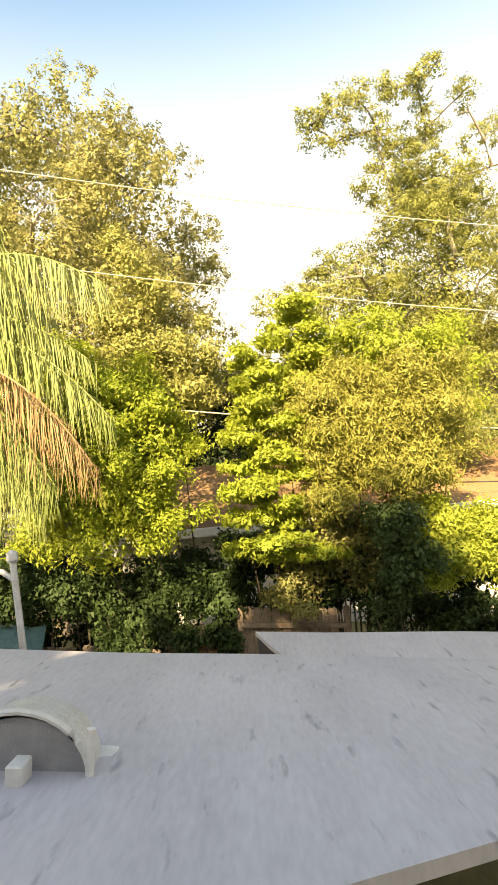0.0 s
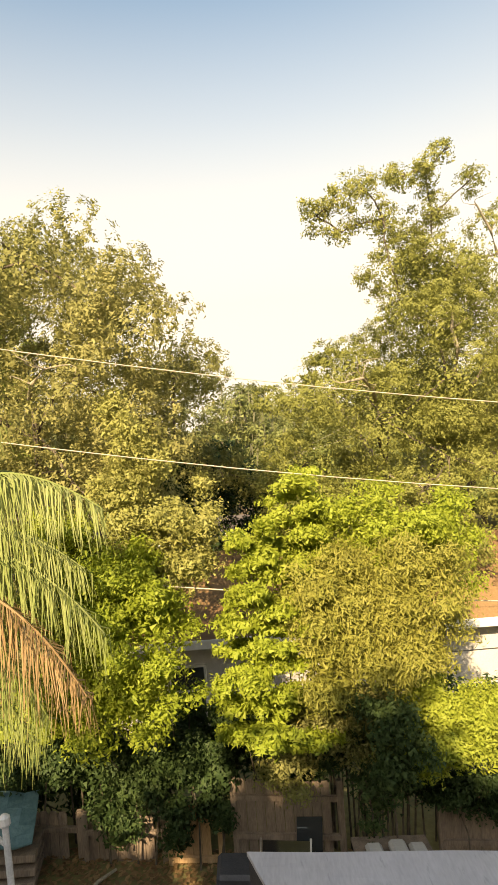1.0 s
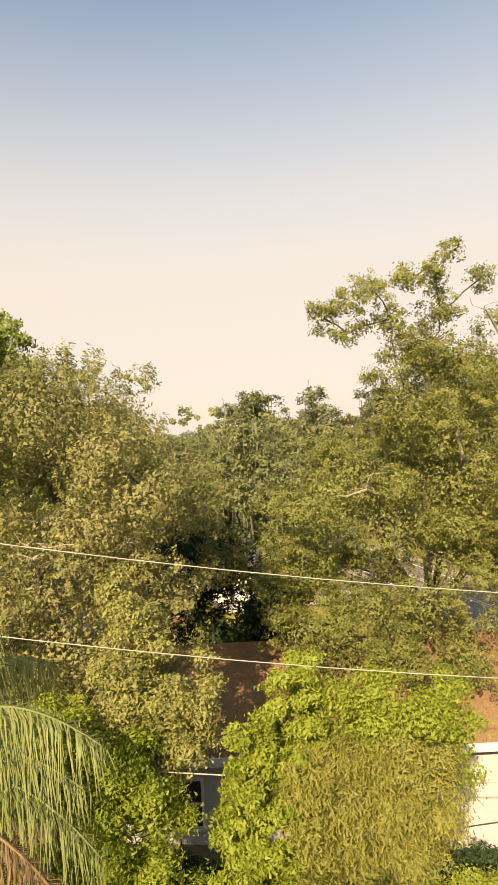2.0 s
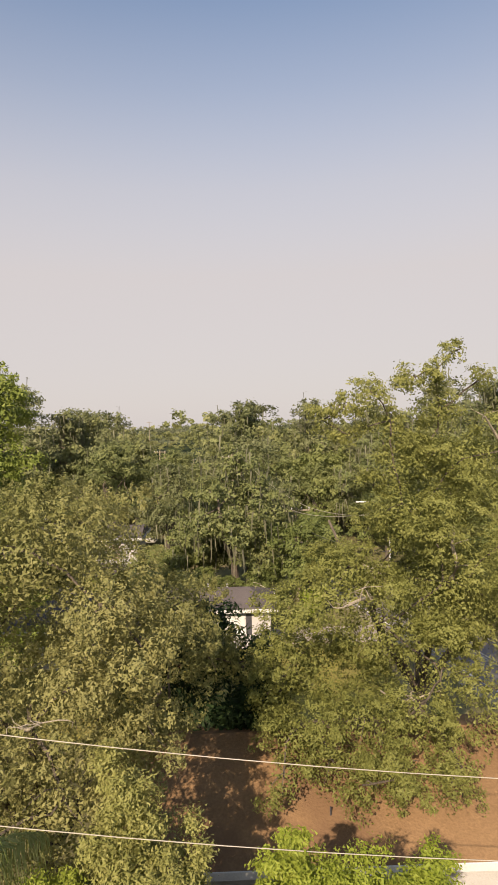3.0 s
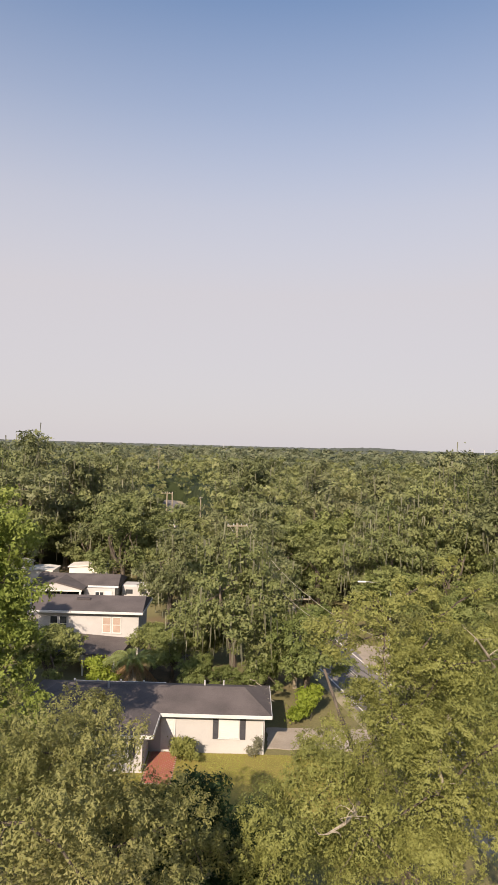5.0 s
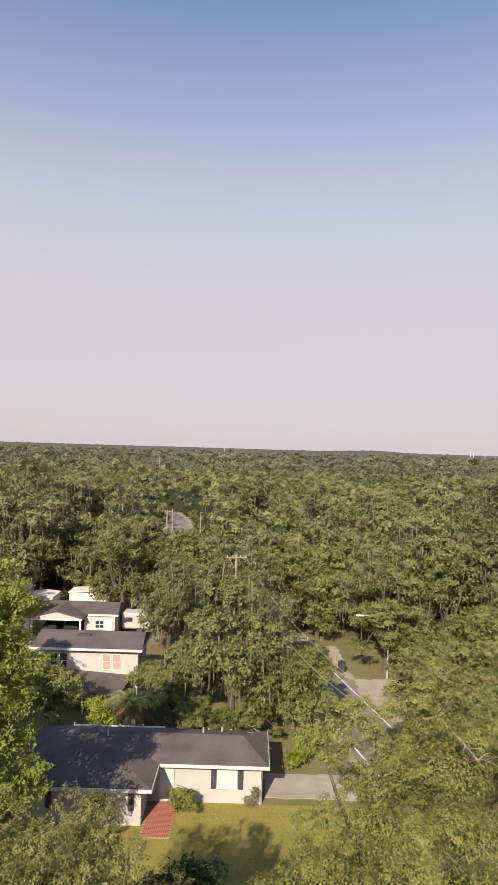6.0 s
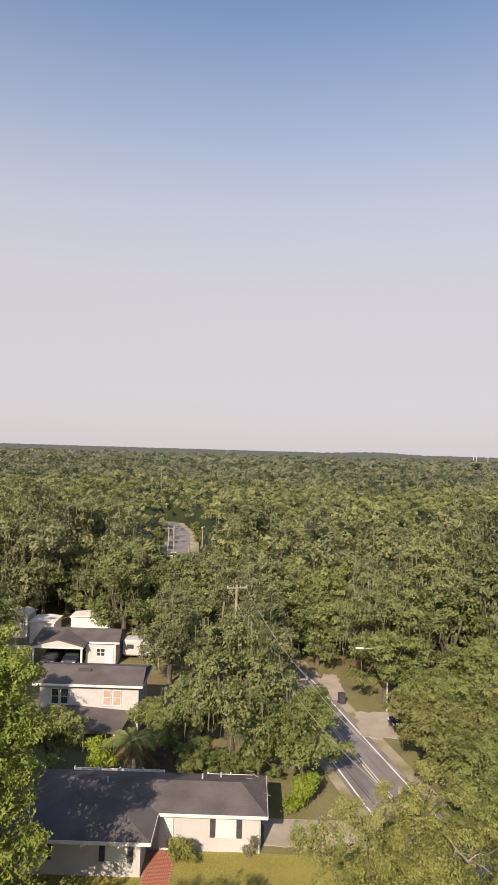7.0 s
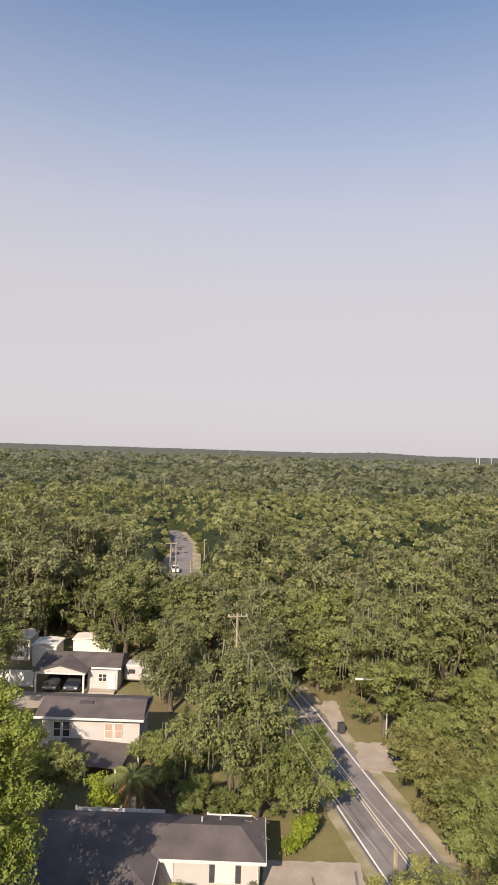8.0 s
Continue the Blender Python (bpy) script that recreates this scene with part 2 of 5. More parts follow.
def sublobes(rng, lobes, n, fine=1.0):
    """Breaks each lobe into smaller tufts over its upper and outer skin."""
    got = []
    for L in np.asarray(lobes, float):
        u = unit(rng, n)
        u[:, 2] = np.where(u[:, 2] < -0.45, -u[:, 2], u[:, 2])
        c = L[:3] + u * L[3:] * rng.uniform(0.68, 1.05, n)[:, None]
        r = L[3:] * rng.uniform(0.22, 0.44, n)[:, None] * fine * np.array([1, 1, 0.8])
        got.append(np.concatenate([c, r], 1))
    return np.concatenate(got)


def pockets(p, size, phase):
    """A slowly varying field through space; its low parts are the open pockets of a crown."""
    q = p * (2 * math.pi / size)
    x, y, z = q[:, 0] + phase, q[:, 1] + 2.1 * phase, q[:, 2] * 1.15 + 0.7 * phase
    return np.sin(x + 0.9 * np.sin(z * 0.7)) * np.cos(y * 0.8 + 0.5 * np.sin(x)) + 0.6 * np.sin(z + 0.8 * np.sin(x * 0.6)) * np.cos(x * 0.5 - y * 0.4)


def crown_points(rng, lobes, count, sprig, low=-0.5, spray=0.0):
    """Leaf places gathered into sprigs on the skins of overlapping lobes (x, y, z, rx, ry, rz)."""
    lobes = np.asarray(lobes, float)
    area = (lobes[:, 3] * lobes[:, 4] + lobes[:, 3] * lobes[:, 5] + lobes[:, 4] * lobes[:, 5])
    per = max(6, int(count / max(1, count // 26)))
    k = max(4, count // per)
    which = rng.choice(len(lobes), k, p=area / area.sum())
    u = unit(rng, k)
    u[:, 2] = np.where(u[:, 2] < low, -u[:, 2] * 0.6, u[:, 2])
    shell = rng.uniform(0.82, 1.08, k)
    cen = lobes[which, :3] + u * lobes[which, 3:] * shell[:, None]
    inside = np.zeros(k, bool)
    for L in lobes if len(lobes) < 60 else ():
        inside |= (((cen - L[:3]) / (L[3:] * 0.7)) ** 2).sum(1) < 1
    cen, u = cen[~inside], u[~inside]
    c = np.repeat(cen, per, 0) + rng.normal(0, 1, (len(cen) * per, 3)) * sprig * np.array([1, 1, 0.7])
    out = np.repeat(u, per, 0) + np.array([0, 0, 0.35])
    if spray:
        # leaves strung out along a shoot that points up and outwards
        way = u + np.array([0, 0, 0.5]) + rng.normal(0, 0.35, u.shape)
        along = np.tile(np.linspace(0, 1, per), len(cen))[:, None]
        c = np.repeat(cen, per, 0) + np.repeat(way, per, 0) * along * spray + rng.normal(0, 1, c.shape) * sprig * (1.0 - 0.6 * along)
    return c, out, cen


def inner_leaves(rng, lobes, k):
    """Leaves inside the lobes, by their bulk."""
    L = np.asarray(lobes, float)
    bulk = L[:, 3] * L[:, 4]
    pick, u = L[rng.choice(len(L), k, p=bulk / bulk.sum())], unit(rng, k)
    return pick[:, :3] + u * pick[:, 3:] * (rng.uniform(0.1, 0.6, k) ** 0.6)[:, None], u


def lobes_for(rng, h, rx, ry, n, base=0.3, top_flat=0.75):
    """Lobes of a spreading crown over the origin, of height h."""
    got = []
    for i in range(n):
        a = 2.399 * i + rng.uniform(-0.5, 0.5)
        r = math.sqrt((i + 0.5) / n) * 0.72
        z = h * (base + (1 - base) * (0.2 + 0.58 * rng.random() * (1 - 0.45 * r)))
        s = rng.uniform(0.26, 0.42)
        got.append((r * rx * math.cos(a), r * ry * math.sin(a), z, rx * s, ry * s, min(rx, ry) * s * top_flat))
    got.append((0, 0, h * (0.5 + 0.5 * base), rx * 0.5, ry * 0.5, h * (1 - base) * 0.36))
    top = max(L[2] + L[5] for L in got)
    return [(x, y, z * h / top, a, b, c) for x, y, z, a, b, c in got]


def limb(bm, rng, a, b, r0, r1, sides=4, sway=0.12):
    """A crooked tapered branch from a to b."""
    a, b = Vector(a), Vector(b)
    d = (b - a).length
    pts, n = [], 4
    off = Vector((rng.normal(0, 0.7), rng.normal(0, 0.7), rng.normal(0.3, 0.4))) * sway * d
    for i in range(n + 1):
        t = i / n
        pts.append(a.lerp(b, t) + off * math.sin(math.pi * t) + Vector((rng.normal(0, 0.02), rng.normal(0, 0.02), rng.normal(0, 0.02))) * d * (0 < i < n))
    tube(bm, pts, [r0 + (r1 - r0) * i / n for i in range(n + 1)], sides)


def trunk_mesh(rng, lobes, h, girth, name, mat, root=None):
    """A trunk that forks into a few limbs, each with branches to the lobes near it."""
    bm = bmesh.new()
    fork = Vector((0, 0, h * 0.26))
    tube(bm, [(0, 0, -0.3), (0.03, 0, 0.4), (0.06 * h * 0.1, 0, h * 0.12), fork], [girth * 1.5, girth * 1.05, girth * 0.95, girth * 0.85], 9)
    limbs = []
    for i in range(5):
        a = 1.257 * i + rng.uniform(-0.4, 0.4)
        r = max(abs(L[0]) + abs(L[1]) for L in lobes) * 0.32
        end = Vector((r * math.cos(a), r * math.sin(a), h * rng.uniform(0.52, 0.68)))
        mid = fork.lerp(end, 0.5) + Vector((rng.normal(0, 0.15), rng.normal(0, 0.15), -0.03 * h))
        limb(bm, rng, fork - Vector((0, 0, 0.25)), end, girth * 0.62, girth * 0.22, 7)
        limbs.append((mid, end))
    nodes = [(mid.lerp(end, 0.8), girth * 0.2) for mid, end in limbs]
    for x, y, z, rx, ry, rz in sorted(lobes, key=lambda L: min((n[0] - Vector(L[:3])).length for n in nodes)):
        tip = Vector((x, y, z + rz * 0.2))
        end, r0 = min(nodes, key=lambda n: (n[0] - tip).length)
        bend = end.lerp(tip, 0.5) + Vector((rng.normal(0, 0.2), rng.normal(0, 0.2), 0.25))
        limb(bm, rng, end, tip, r0, max(girth * 0.11, r0 * 0.65), 4, 0.07)
        nodes.append((tip, max(girth * 0.11, r0 * 0.65)))
        for _ in range(2):
            twig = tip + Vector((rng.uniform(-0.6, 0.6) * rx, rng.uniform(-0.6, 0.6) * ry, rng.uniform(-0.6, 0.35) * rz))
            limb(bm, rng, bend.lerp(tip, 0.75), twig, girth * 0.08, girth * 0.025, 4, 0.2)
    me = bpy.data.meshes.new(name)
    bm.to_mesh(me)
    bm.free()
    me.materials.append(mat)
    return me


def moss_verts(rng, cen, count, length):
    """Thin hanging strands below a crown."""
    c = cen[rng.integers(0, len(cen), count)] + rng.normal(0, 0.35, (count, 3))
    L = length * rng.uniform(0.4, 1.3, count)
    a = rng.uniform(0, math.pi, count)
    w = np.stack([np.cos(a), np.sin(a), 0 * a], 1) * (0.03 + 0.04 * rng.random(count))[:, None]
    down = np.stack([rng.normal(0, 0.08, count), rng.normal(0, 0.08, count), -L], 1)
    return np.stack([c - w, c + w, c + down + w * 0.35, c + down - w * 0.35], 1).reshape(-1, 3)


def tree_kind(seed, h, rx, ry, n, count, leaf, sprig, leaf_mat, bark=None, girth=0.3, base=0.3, moss=0, lobes=None, low=-0.5, aspect=0.55, droop=0.0, root=None, tufts=10, fine=1.0, spray=0.0, gap=None):
    rng = np.random.default_rng(seed)
    lobes = lobes or lobes_for(rng, h, rx, ry, n, base)
    c, out, cen = crown_points(rng, sublobes(rng, lobes, tufts, fine), count, sprig, low, spray)
    fill, u = inner_leaves(rng, lobes, count // (4 if gap else 6))
    if gap:
        k = pockets(c, gap[0], seed) > gap[1]
        c, out = c[k], out[k]
    crown = quad_mesh("crown", np.concatenate([leaf_verts(rng, c, out, leaf, aspect, droop, 3), leaf_verts(rng, fill, u, leaf * 1.1, 0.7, 0.0, 3)]), leaf_mat, k=3)
    trunk = trunk_mesh(rng, lobes, h, girth, "trunk", bark or BARK, root)
    hang = quad_mesh("hanging_moss", moss_verts(rng, cen, moss, 1.3), MOSS) if moss else None
    return trunk, crown, hang


def plant_tree(kind, x, y, z, label, turn=0.0, size=1.0, name="oak_tree", category="tree", group=""):
    trunk, crown, hang = kind
    t = thing(name, pose(x, y, z, 0, 0, turn) @ Matrix.Scale(size, 4), label, category, group)
    for nm, me in (("trunk", trunk), ("crown", crown), ("hanging_moss", hang)):
        if me:
            ob = new(nm, me)
            ob.parent = t
            if nm == "hanging_moss":
                tagged(ob, "grey hanging moss strands", kind="stuff")
    return t


# ---- ground, road, far woods ----
def smooth(a, b, v):
    t = np.clip((v - a) / (b - a), 0, 1)
    return t * t * (3 - 2 * t)


def ground_z(x, y):
    near = 1 - smooth(14.0, 30.0, y)
    return near * (0.55 - 0.09 * np.clip(x, -7, 7)) + 0.0 * x


ROAD = [(18.6, 14.0), (14.6, 30.0), (10.75, 44.5), (7.9, 55.5), (4.8, 68.0), (-1.5, 88.0), (-9.0, 109.0), (-14.6, 127.0), (-17.4, 150.0), (-20.5, 180.0), (-30.0, 215.0), (-48, 260)]


def road_x(y):
    ys = [p[1] for p in ROAD]
    return np.interp(y, ys, [p[0] for p in ROAD])


def sheet(name, xs, ys, zf, mat):
    X, Y = np.meshgrid(xs, ys)
    v = np.stack([X, Y, zf(X, Y)], -1).reshape(-1, 3)
    w, h = len(xs), len(ys)
    i = (np.arange(h - 1)[:, None] * w + np.arange(w - 1)[None, :]).ravel()
    return quad_mesh(name, v, mat, np.stack([i, i + 1, i + 1 + w, i + w], 1))


gx = np.concatenate([-np.geomspace(4000, 30, 14), np.arange(-28, 29, 2.0), np.geomspace(30, 4000, 14)])
gy = np.concatenate([-np.geomspace(400, 12, 8), np.arange(-10, 40, 2.0), np.geomspace(42, 4800, 26)])
tagged(new("ground", sheet("ground", gx, gy, ground_z, GROUND)), "dry grass and sandy soil between houses and woods", "ground", kind="structure")


def ribbon(name, y0, y1, left, right, z, mat, label, category, step=2.0):
    """A strip along the road between two offsets from its middle."""
    ys = np.arange(y0, y1 + 0.01, step)
    xs = road_x(ys)
    v = np.stack([np.stack([xs + left, ys, ground_z(xs + left, ys) + z], 1), np.stack([xs + right, ys, ground_z(xs + right, ys) + z], 1)], 1).reshape(-1, 3)
    i = np.arange(len(ys) - 1) * 2
    ob = new(name, quad_mesh(name, v, mat, np.stack([i, i + 1, i + 3, i + 2], 1)))
    return tagged(ob, label, category, kind="structure")


ribbon("verge", 20, 210, -3.6, 3.7, 0.012, SAND, "sandy roadside verge with worn grass", "verge")
ribbon("verge", 118, 210, -5.2, 4.8, 0.014, SAND, "wide pale sandy verge of the distant road", "verge")
ribbon("road", 16, 212, -2.75, 2.6, 0.03, ASPHALT, "grey worn two-lane asphalt road with painted lines", "road")
ribbon("road_line", 16, 120, 1.98, 2.12, 0.037, LINE_WHITE, "white edge line on the asphalt road", "road line")
ribbon("road_line", 16, 120, -2.45, -2.31, 0.037, LINE_WHITE, "white edge line on the asphalt road", "road line")
ribbon("road_line", 16, 120, -0.19, -0.07, 0.037, LINE_YELLOW, "pale double centre line on the road", "road line")
ribbon("road_line", 16, 120, 0.07, 0.19, 0.037, LINE_YELLOW, "pale double centre line on the road", "road line")


def canopy_z(x, y):
    out = np.zeros_like(x)
    for a, s, p in ((2.3, 9.0, 0.3), (1.5, 4.3, 1.7), (1.8, 37.0, 4.1), (1.1, 2.4, 2.2)):
        out += a * np.sin(x / s + p + 0.7 * np.sin(y / s * 0.8)) * np.cos(y / s * 1.07 + p * 2 + 0.6 * np.sin(x / s * 0.9))
    return out


def clearing(x, y):
    """1 in the woods, 0 on the road and on the house plots."""
    road = np.where(y > 118, smooth(4.2, 6.4, np.abs(x - road_x(y))), smooth(6.0, 9.5, np.abs(x - road_x(y))))
    road = np.where(y > 208, 1.0, np.where((y > 72) & (y < 118), 1.0, road))
    plots = smooth(0.0, 4.0, np.maximum(np.maximum(-31 - x, x + 9.0), y - 86))
    return np.minimum(road, plots)


def low_gap(x, y):
    """A stretch of low growth that opens the view to the distant road."""
    return smooth(3.5, 5.0, np.maximum(np.abs(x + 0.127 * y), np.abs(y - 105) - 20))


def woods():
    rng = np.random.default_rng(7)
    # one dense under-canopy closes the woods from below; nearer part coloured dark as shade
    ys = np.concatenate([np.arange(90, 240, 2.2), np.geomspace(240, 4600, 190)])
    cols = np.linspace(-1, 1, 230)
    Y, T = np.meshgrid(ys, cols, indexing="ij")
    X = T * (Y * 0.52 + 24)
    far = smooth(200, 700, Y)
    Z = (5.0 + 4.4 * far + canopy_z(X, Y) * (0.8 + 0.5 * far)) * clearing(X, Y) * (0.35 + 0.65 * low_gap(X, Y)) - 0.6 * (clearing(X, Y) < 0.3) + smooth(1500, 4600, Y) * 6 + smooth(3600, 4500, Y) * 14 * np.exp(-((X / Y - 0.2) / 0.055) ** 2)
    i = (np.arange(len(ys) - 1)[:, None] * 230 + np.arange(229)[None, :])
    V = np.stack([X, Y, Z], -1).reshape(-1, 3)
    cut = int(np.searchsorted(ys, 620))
    for name, rows, mat, label in (("undergrowth", i[:cut], UNDER_SHADE, "undergrowth sheet below the oak woods, coloured dark as shade"), ("far_canopy", i[cut:], LEAF_CANOPY_HAZE, "distant closed tree canopy reaching the horizon")):
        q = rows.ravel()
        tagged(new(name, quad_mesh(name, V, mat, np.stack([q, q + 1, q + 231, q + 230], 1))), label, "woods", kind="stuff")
    for y0, y1, gap, leaves, size, sprig in ((84, 250, 7.4, 580, 0.55, 0.3), (250, 560, 9.5, 150, 1.15, 0.75), (560, 1300, 14.0, 36, 2.7, 1.5)):
        blocks = []
        for yy in np.arange(y0, y1, gap):
            half = yy * 0.5 + 16
            xs = np.arange(-half, half, gap) + rng.uniform(-gap, gap) * 0.5
            for xx in xs:
                x, y = xx + rng.normal(0, gap * 0.22), yy + rng.normal(0, gap * 0.22)
                if clearing(np.array(x), np.array(y)) < 0.9:
                    continue
                h = rng.uniform(9.0, 14.5) + (rng.random() < 0.2) * rng.uniform(1.0, 4.0)
                r = rng.uniform(3.6, 5.6) * (1 if y < 560 else 1.5)
                if low_gap(np.array(x), np.array(y)) < 0.9:
                    h, r = rng.uniform(2.6, 4.2), rng.uniform(2.2, 3.2)
                nl = 5 if y < 250 else 3
                lobes = np.array([(x + rng.normal(0, r * 0.42), y + rng.normal(0, r * 0.42), h - r * rng.uniform(0.45, 0.9), r * rng.uniform(0.4, 0.62), r * rng.uniform(0.4, 0.62), r * rng.uniform(0.32, 0.5)) for _ in range(nl)])
                if 200 < y < 224 and abs(x - float(road_x(y))) < 14:
                    lobes = np.concatenate([lobes, lobes * np.array([1, 1, 0.42, 1, 1, 1]) - np.array([0, 4.0, 0, 0, 0, 0])])
                c, out, _ = crown_points(rng, sublobes(rng, lobes, 4) if y < 250 else lobes, leaves, sprig, -0.2)
                k = pockets(c, 4.2 if y < 250 else 9.0, 1.0) > -0.55
                blocks.append(leaf_verts(rng, c[k], out[k], size, 0.7, 0.0, 3))
        mat, label = (LEAF_WOOD, "green oak woods beyond the houses") if y1 == 250 else (LEAF_FAR_HAZE, "distant oak woods reaching to the horizon")
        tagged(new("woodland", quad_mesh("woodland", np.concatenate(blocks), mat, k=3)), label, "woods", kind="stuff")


woods()


# ---- houses ----
def hip_roof(name, mat, parent, x0, y0, x1, y1, z, rise, inset_x, thick=0.16, label=""):
    """A hip roof over a rectangle, its ridge along x."""
    bm = bmesh.new()
    ym = (y0 + y1) / 2
    lo = [bm.verts.new(p) for p in ((x0, y0, z - thick), (x1, y0, z - thick), (x1, y1, z - thick), (x0, y1, z - thick))]
    up = [bm.verts.new(p) for p in ((x0, y0, z), (x1, y0, z), (x1, y1, z), (x0, y1, z))]
    ra, rb = bm.verts.new((x0 + inset_x, ym, z + rise)), bm.verts.new((x1 - inset_x, ym, z + rise))
    for i in range(4):
        bm.faces.new((lo[i], lo[(i + 1) % 4], up[(i + 1) % 4], up[i]))
    bm.faces.new(lo[::-1])
    for f in ((up[0], up[1], rb, ra), (up[1], up[2], rb), (up[2], up[3], ra, rb), (up[3], up[0], ra)):
        bm.faces.new(f)
    return part(name, bm, mat, parent, label)


def walls(parent, x0, y0, x1, y1, h, mat=None, t=0.2, skip=""):
    for side, a in (("s", (x0, y0, x1, y0 + t)), ("n", (x0, y1 - t, x1, y1)), ("w", (x0, y0 + t, x0 + t, y1 - t)), ("e", (x1 - t, y0 + t, x1, y1 - t))):
        if side not in skip:
            box_part("wall", mat or STUCCO, parent, a[0], a[1], -0.2, a[2], a[3], h)


def window(parent, x, y, z0, z1, w, shutters=True, cols=1, pane=None, label="white window frame"):
    """A window on a wall that faces -y, proud of it."""
    f = box_part("window", TRIM, parent, x - w / 2, y - 0.05, z0, x + w / 2, y + 0.02, z1, 0.01, label)
    for i in range(cols):
        for j in range(2):
            a, b = x - w / 2 + 0.06 + i * (w - 0.06) / cols, z0 + 0.06 + j * (z1 - z0 - 0.06) / 2
            box_part("pane", pane or GLASS, f, a, y - 0.058, b, a + (w - 0.06) / cols - 0.06, y - 0.052, b + (z1 - z0 - 0.06) / 2 - 0.06)
    box_part("sill", TRIM, f, x - w / 2 - 0.05, y - 0.1, z0 - 0.06, x + w / 2 + 0.05, y - 0.002, z0 - 0.004, 0.01)
    if shutters:
        for s in (-1, 1):
            c = x + s * (w / 2 + 0.2)
            bm = bmesh.new()
            box(bm, c - 0.17, y - 0.03, z0 - 0.08, c + 0.17, y - 0.004, z1 + 0.05)
            for k in range(9):
                zz = z0 + (z1 - z0) * (k + 0.3) / 9
                box(bm, c - 0.13, y - 0.052, zz, c + 0.13, y - 0.03, zz + 0.05)
            part("shutter", bm, SHUTTER, parent, "dark louvred shutter")


def fascia(parent, x0, x1, y, z):
    box_part("fascia", TRIM, parent, x0 - 0.02, y - 0.04, z - 0.2, x1 + 0.02, y - 0.002, z + 0.01, 0.01)


def side_fascia(parent, x, y0, y1, z, s):
    box_part("fascia", TRIM, parent, x + (0.002 if s > 0 else -0.04), y0, z - 0.2, x + (0.04 if s > 0 else -0.002), y1, z + 0.01, 0.01)


def door(parent, x, y, w=0.9, h=2.05, mat=None, label="white panelled door"):
    d = box_part("door", mat or TRIM, parent, x - w / 2, y - 0.06, 0.05, x + w / 2, y - 0.004, h, 0.01, label)
    for i in (0, 1):
        for j in (0, 1, 2):
            box_part("panel", TRIM, d, x - w / 2 + 0.1 + i * 0.38, y - 0.075, 0.2 + j * 0.6, x - w / 2 + 0.42 + i * 0.38, y - 0.062, 0.7 + j * 0.6, 0.008)
    box_part("door_handle", GALV, d, x + w / 2 - 0.12, y - 0.12, 0.98, x + w / 2 - 0.06, y - 0.062, 1.06, 0.01)


BLIND = surface("pale window blinds", (0.5, 0.5, 0.5), (0.62, 0.62, 0.6), 3, 0.3, 10, 0.1, stretch=(1, 1, 20))


def main_house():
    t = thing("house", pose(0, 0, 0), "white stucco ranch house with low dark grey hip roof", "house")
    walls(t, -13.6, 39.8, 0.65, 43.5, 2.4)
    walls(t, -13.6, 37.3, -6.35, 39.8, 2.4, skip="n")
    hip_roof("roof", SHINGLE, t, -14.2, 39.3, 1.05, 44.0, 2.55, 0.78, 1.7)
    hip_roof("roof", SHINGLE, t, -14.25, 36.45, -5.65, 43.9, 2.548, 0.95, 3.7)
    fascia(t, -5.6, 1.05, 39.3, 2.55)
    fascia(t, -14.25, -5.65, 36.45, 2.55)
    side_fascia(t, 1.05, 39.3, 44.0, 2.55, 1)
    side_fascia(t, -5.65, 36.45, 39.25, 2.55, 1)
    window(t, -1.5, 39.8, 0.95, 2.1, 1.25, pane=BLIND)
    window(t, -7.75, 37.3, 0.95, 2.1, 1.25, pane=BLIND)
    window(t, -12.5, 37.3, 0.95, 2.1, 1.25, pane=BLIND)
    door(t, -5.2, 39.8)
    tube_part("downpipe", TRIM, t, [(0.55, 39.72, 0.0), (0.55, 39.72, 2.3), (0.6, 39.4, 2.45)], [0.04] * 3, 6)
    for x, y, z in ((-3.2, 42.3, 3.15), (-9.2, 41.2, 3.35), (-2.0, 43.0, 2.9)):
        tube_part("vent_pipe", GALV, t, [(x, y, z - 0.2), (x, y, z + 0.3)], [0.06, 0.06], 8)
    bm = bmesh.new()
    rng = random.Random(5)
    for k in range(34):
        a = rng.uniform(0, 1)
        x, y = -0.1 + 1.0 * a + rng.uniform(-0.25, 0.25), 41.9 + rng.uniform(-1.0, 1.7)
        z = 2.57 + max(0.0, (1.05 - x)) * 0.44
        tube(bm, [(x - 0.25, y, z + 0.06), (x + 0.25, y + rng.uniform(-0.3, 0.3), z + 0.02 - 0.15)], [0.025, 0.012], 4)
    part("leaf_litter", bm, BARK_PALE, t, "fallen twigs and palm litter on the roof")
    return t


main_house()


def slab(name, x0, y0, x1, y1, mat, label, category, z=0.03, ragged=0.09):
    """Ground slab with a slightly uneven edge."""
    rng = random.Random(int(x0 * 10 + y0))
    bm = bmesh.new()
    n = 10
    ring = [(x0 + (x1 - x0) * i / n, y0) for i in range(n)] + [(x1, y0 + (y1 - y0) * i / n) for i in range(n)] + [(x1 - (x1 - x0) * i / n, y1) for i in range(n)] + [(x0, y1 - (y1 - y0) * i / n) for i in range(n)]
    top = [bm.verts.new((x + rng.uniform(-ragged, ragged), y + rng.uniform(-ragged, ragged), z)) for x, y in ring]
    low = [bm.verts.new((v.co.x, v.co.y, -0.12)) for v in top]
    bm.faces.new(top)
    for i in range(len(top)):
        bm.faces.new((low[i], low[(i + 1) % len(top)], top[(i + 1) % len(top)], top[i]))
    me = bpy.data.meshes.new(name)
    bm.to_mesh(me)
    bm.free()
    me.materials.append(mat)
    return tagged(new(name, me), label, category, kind="structure")


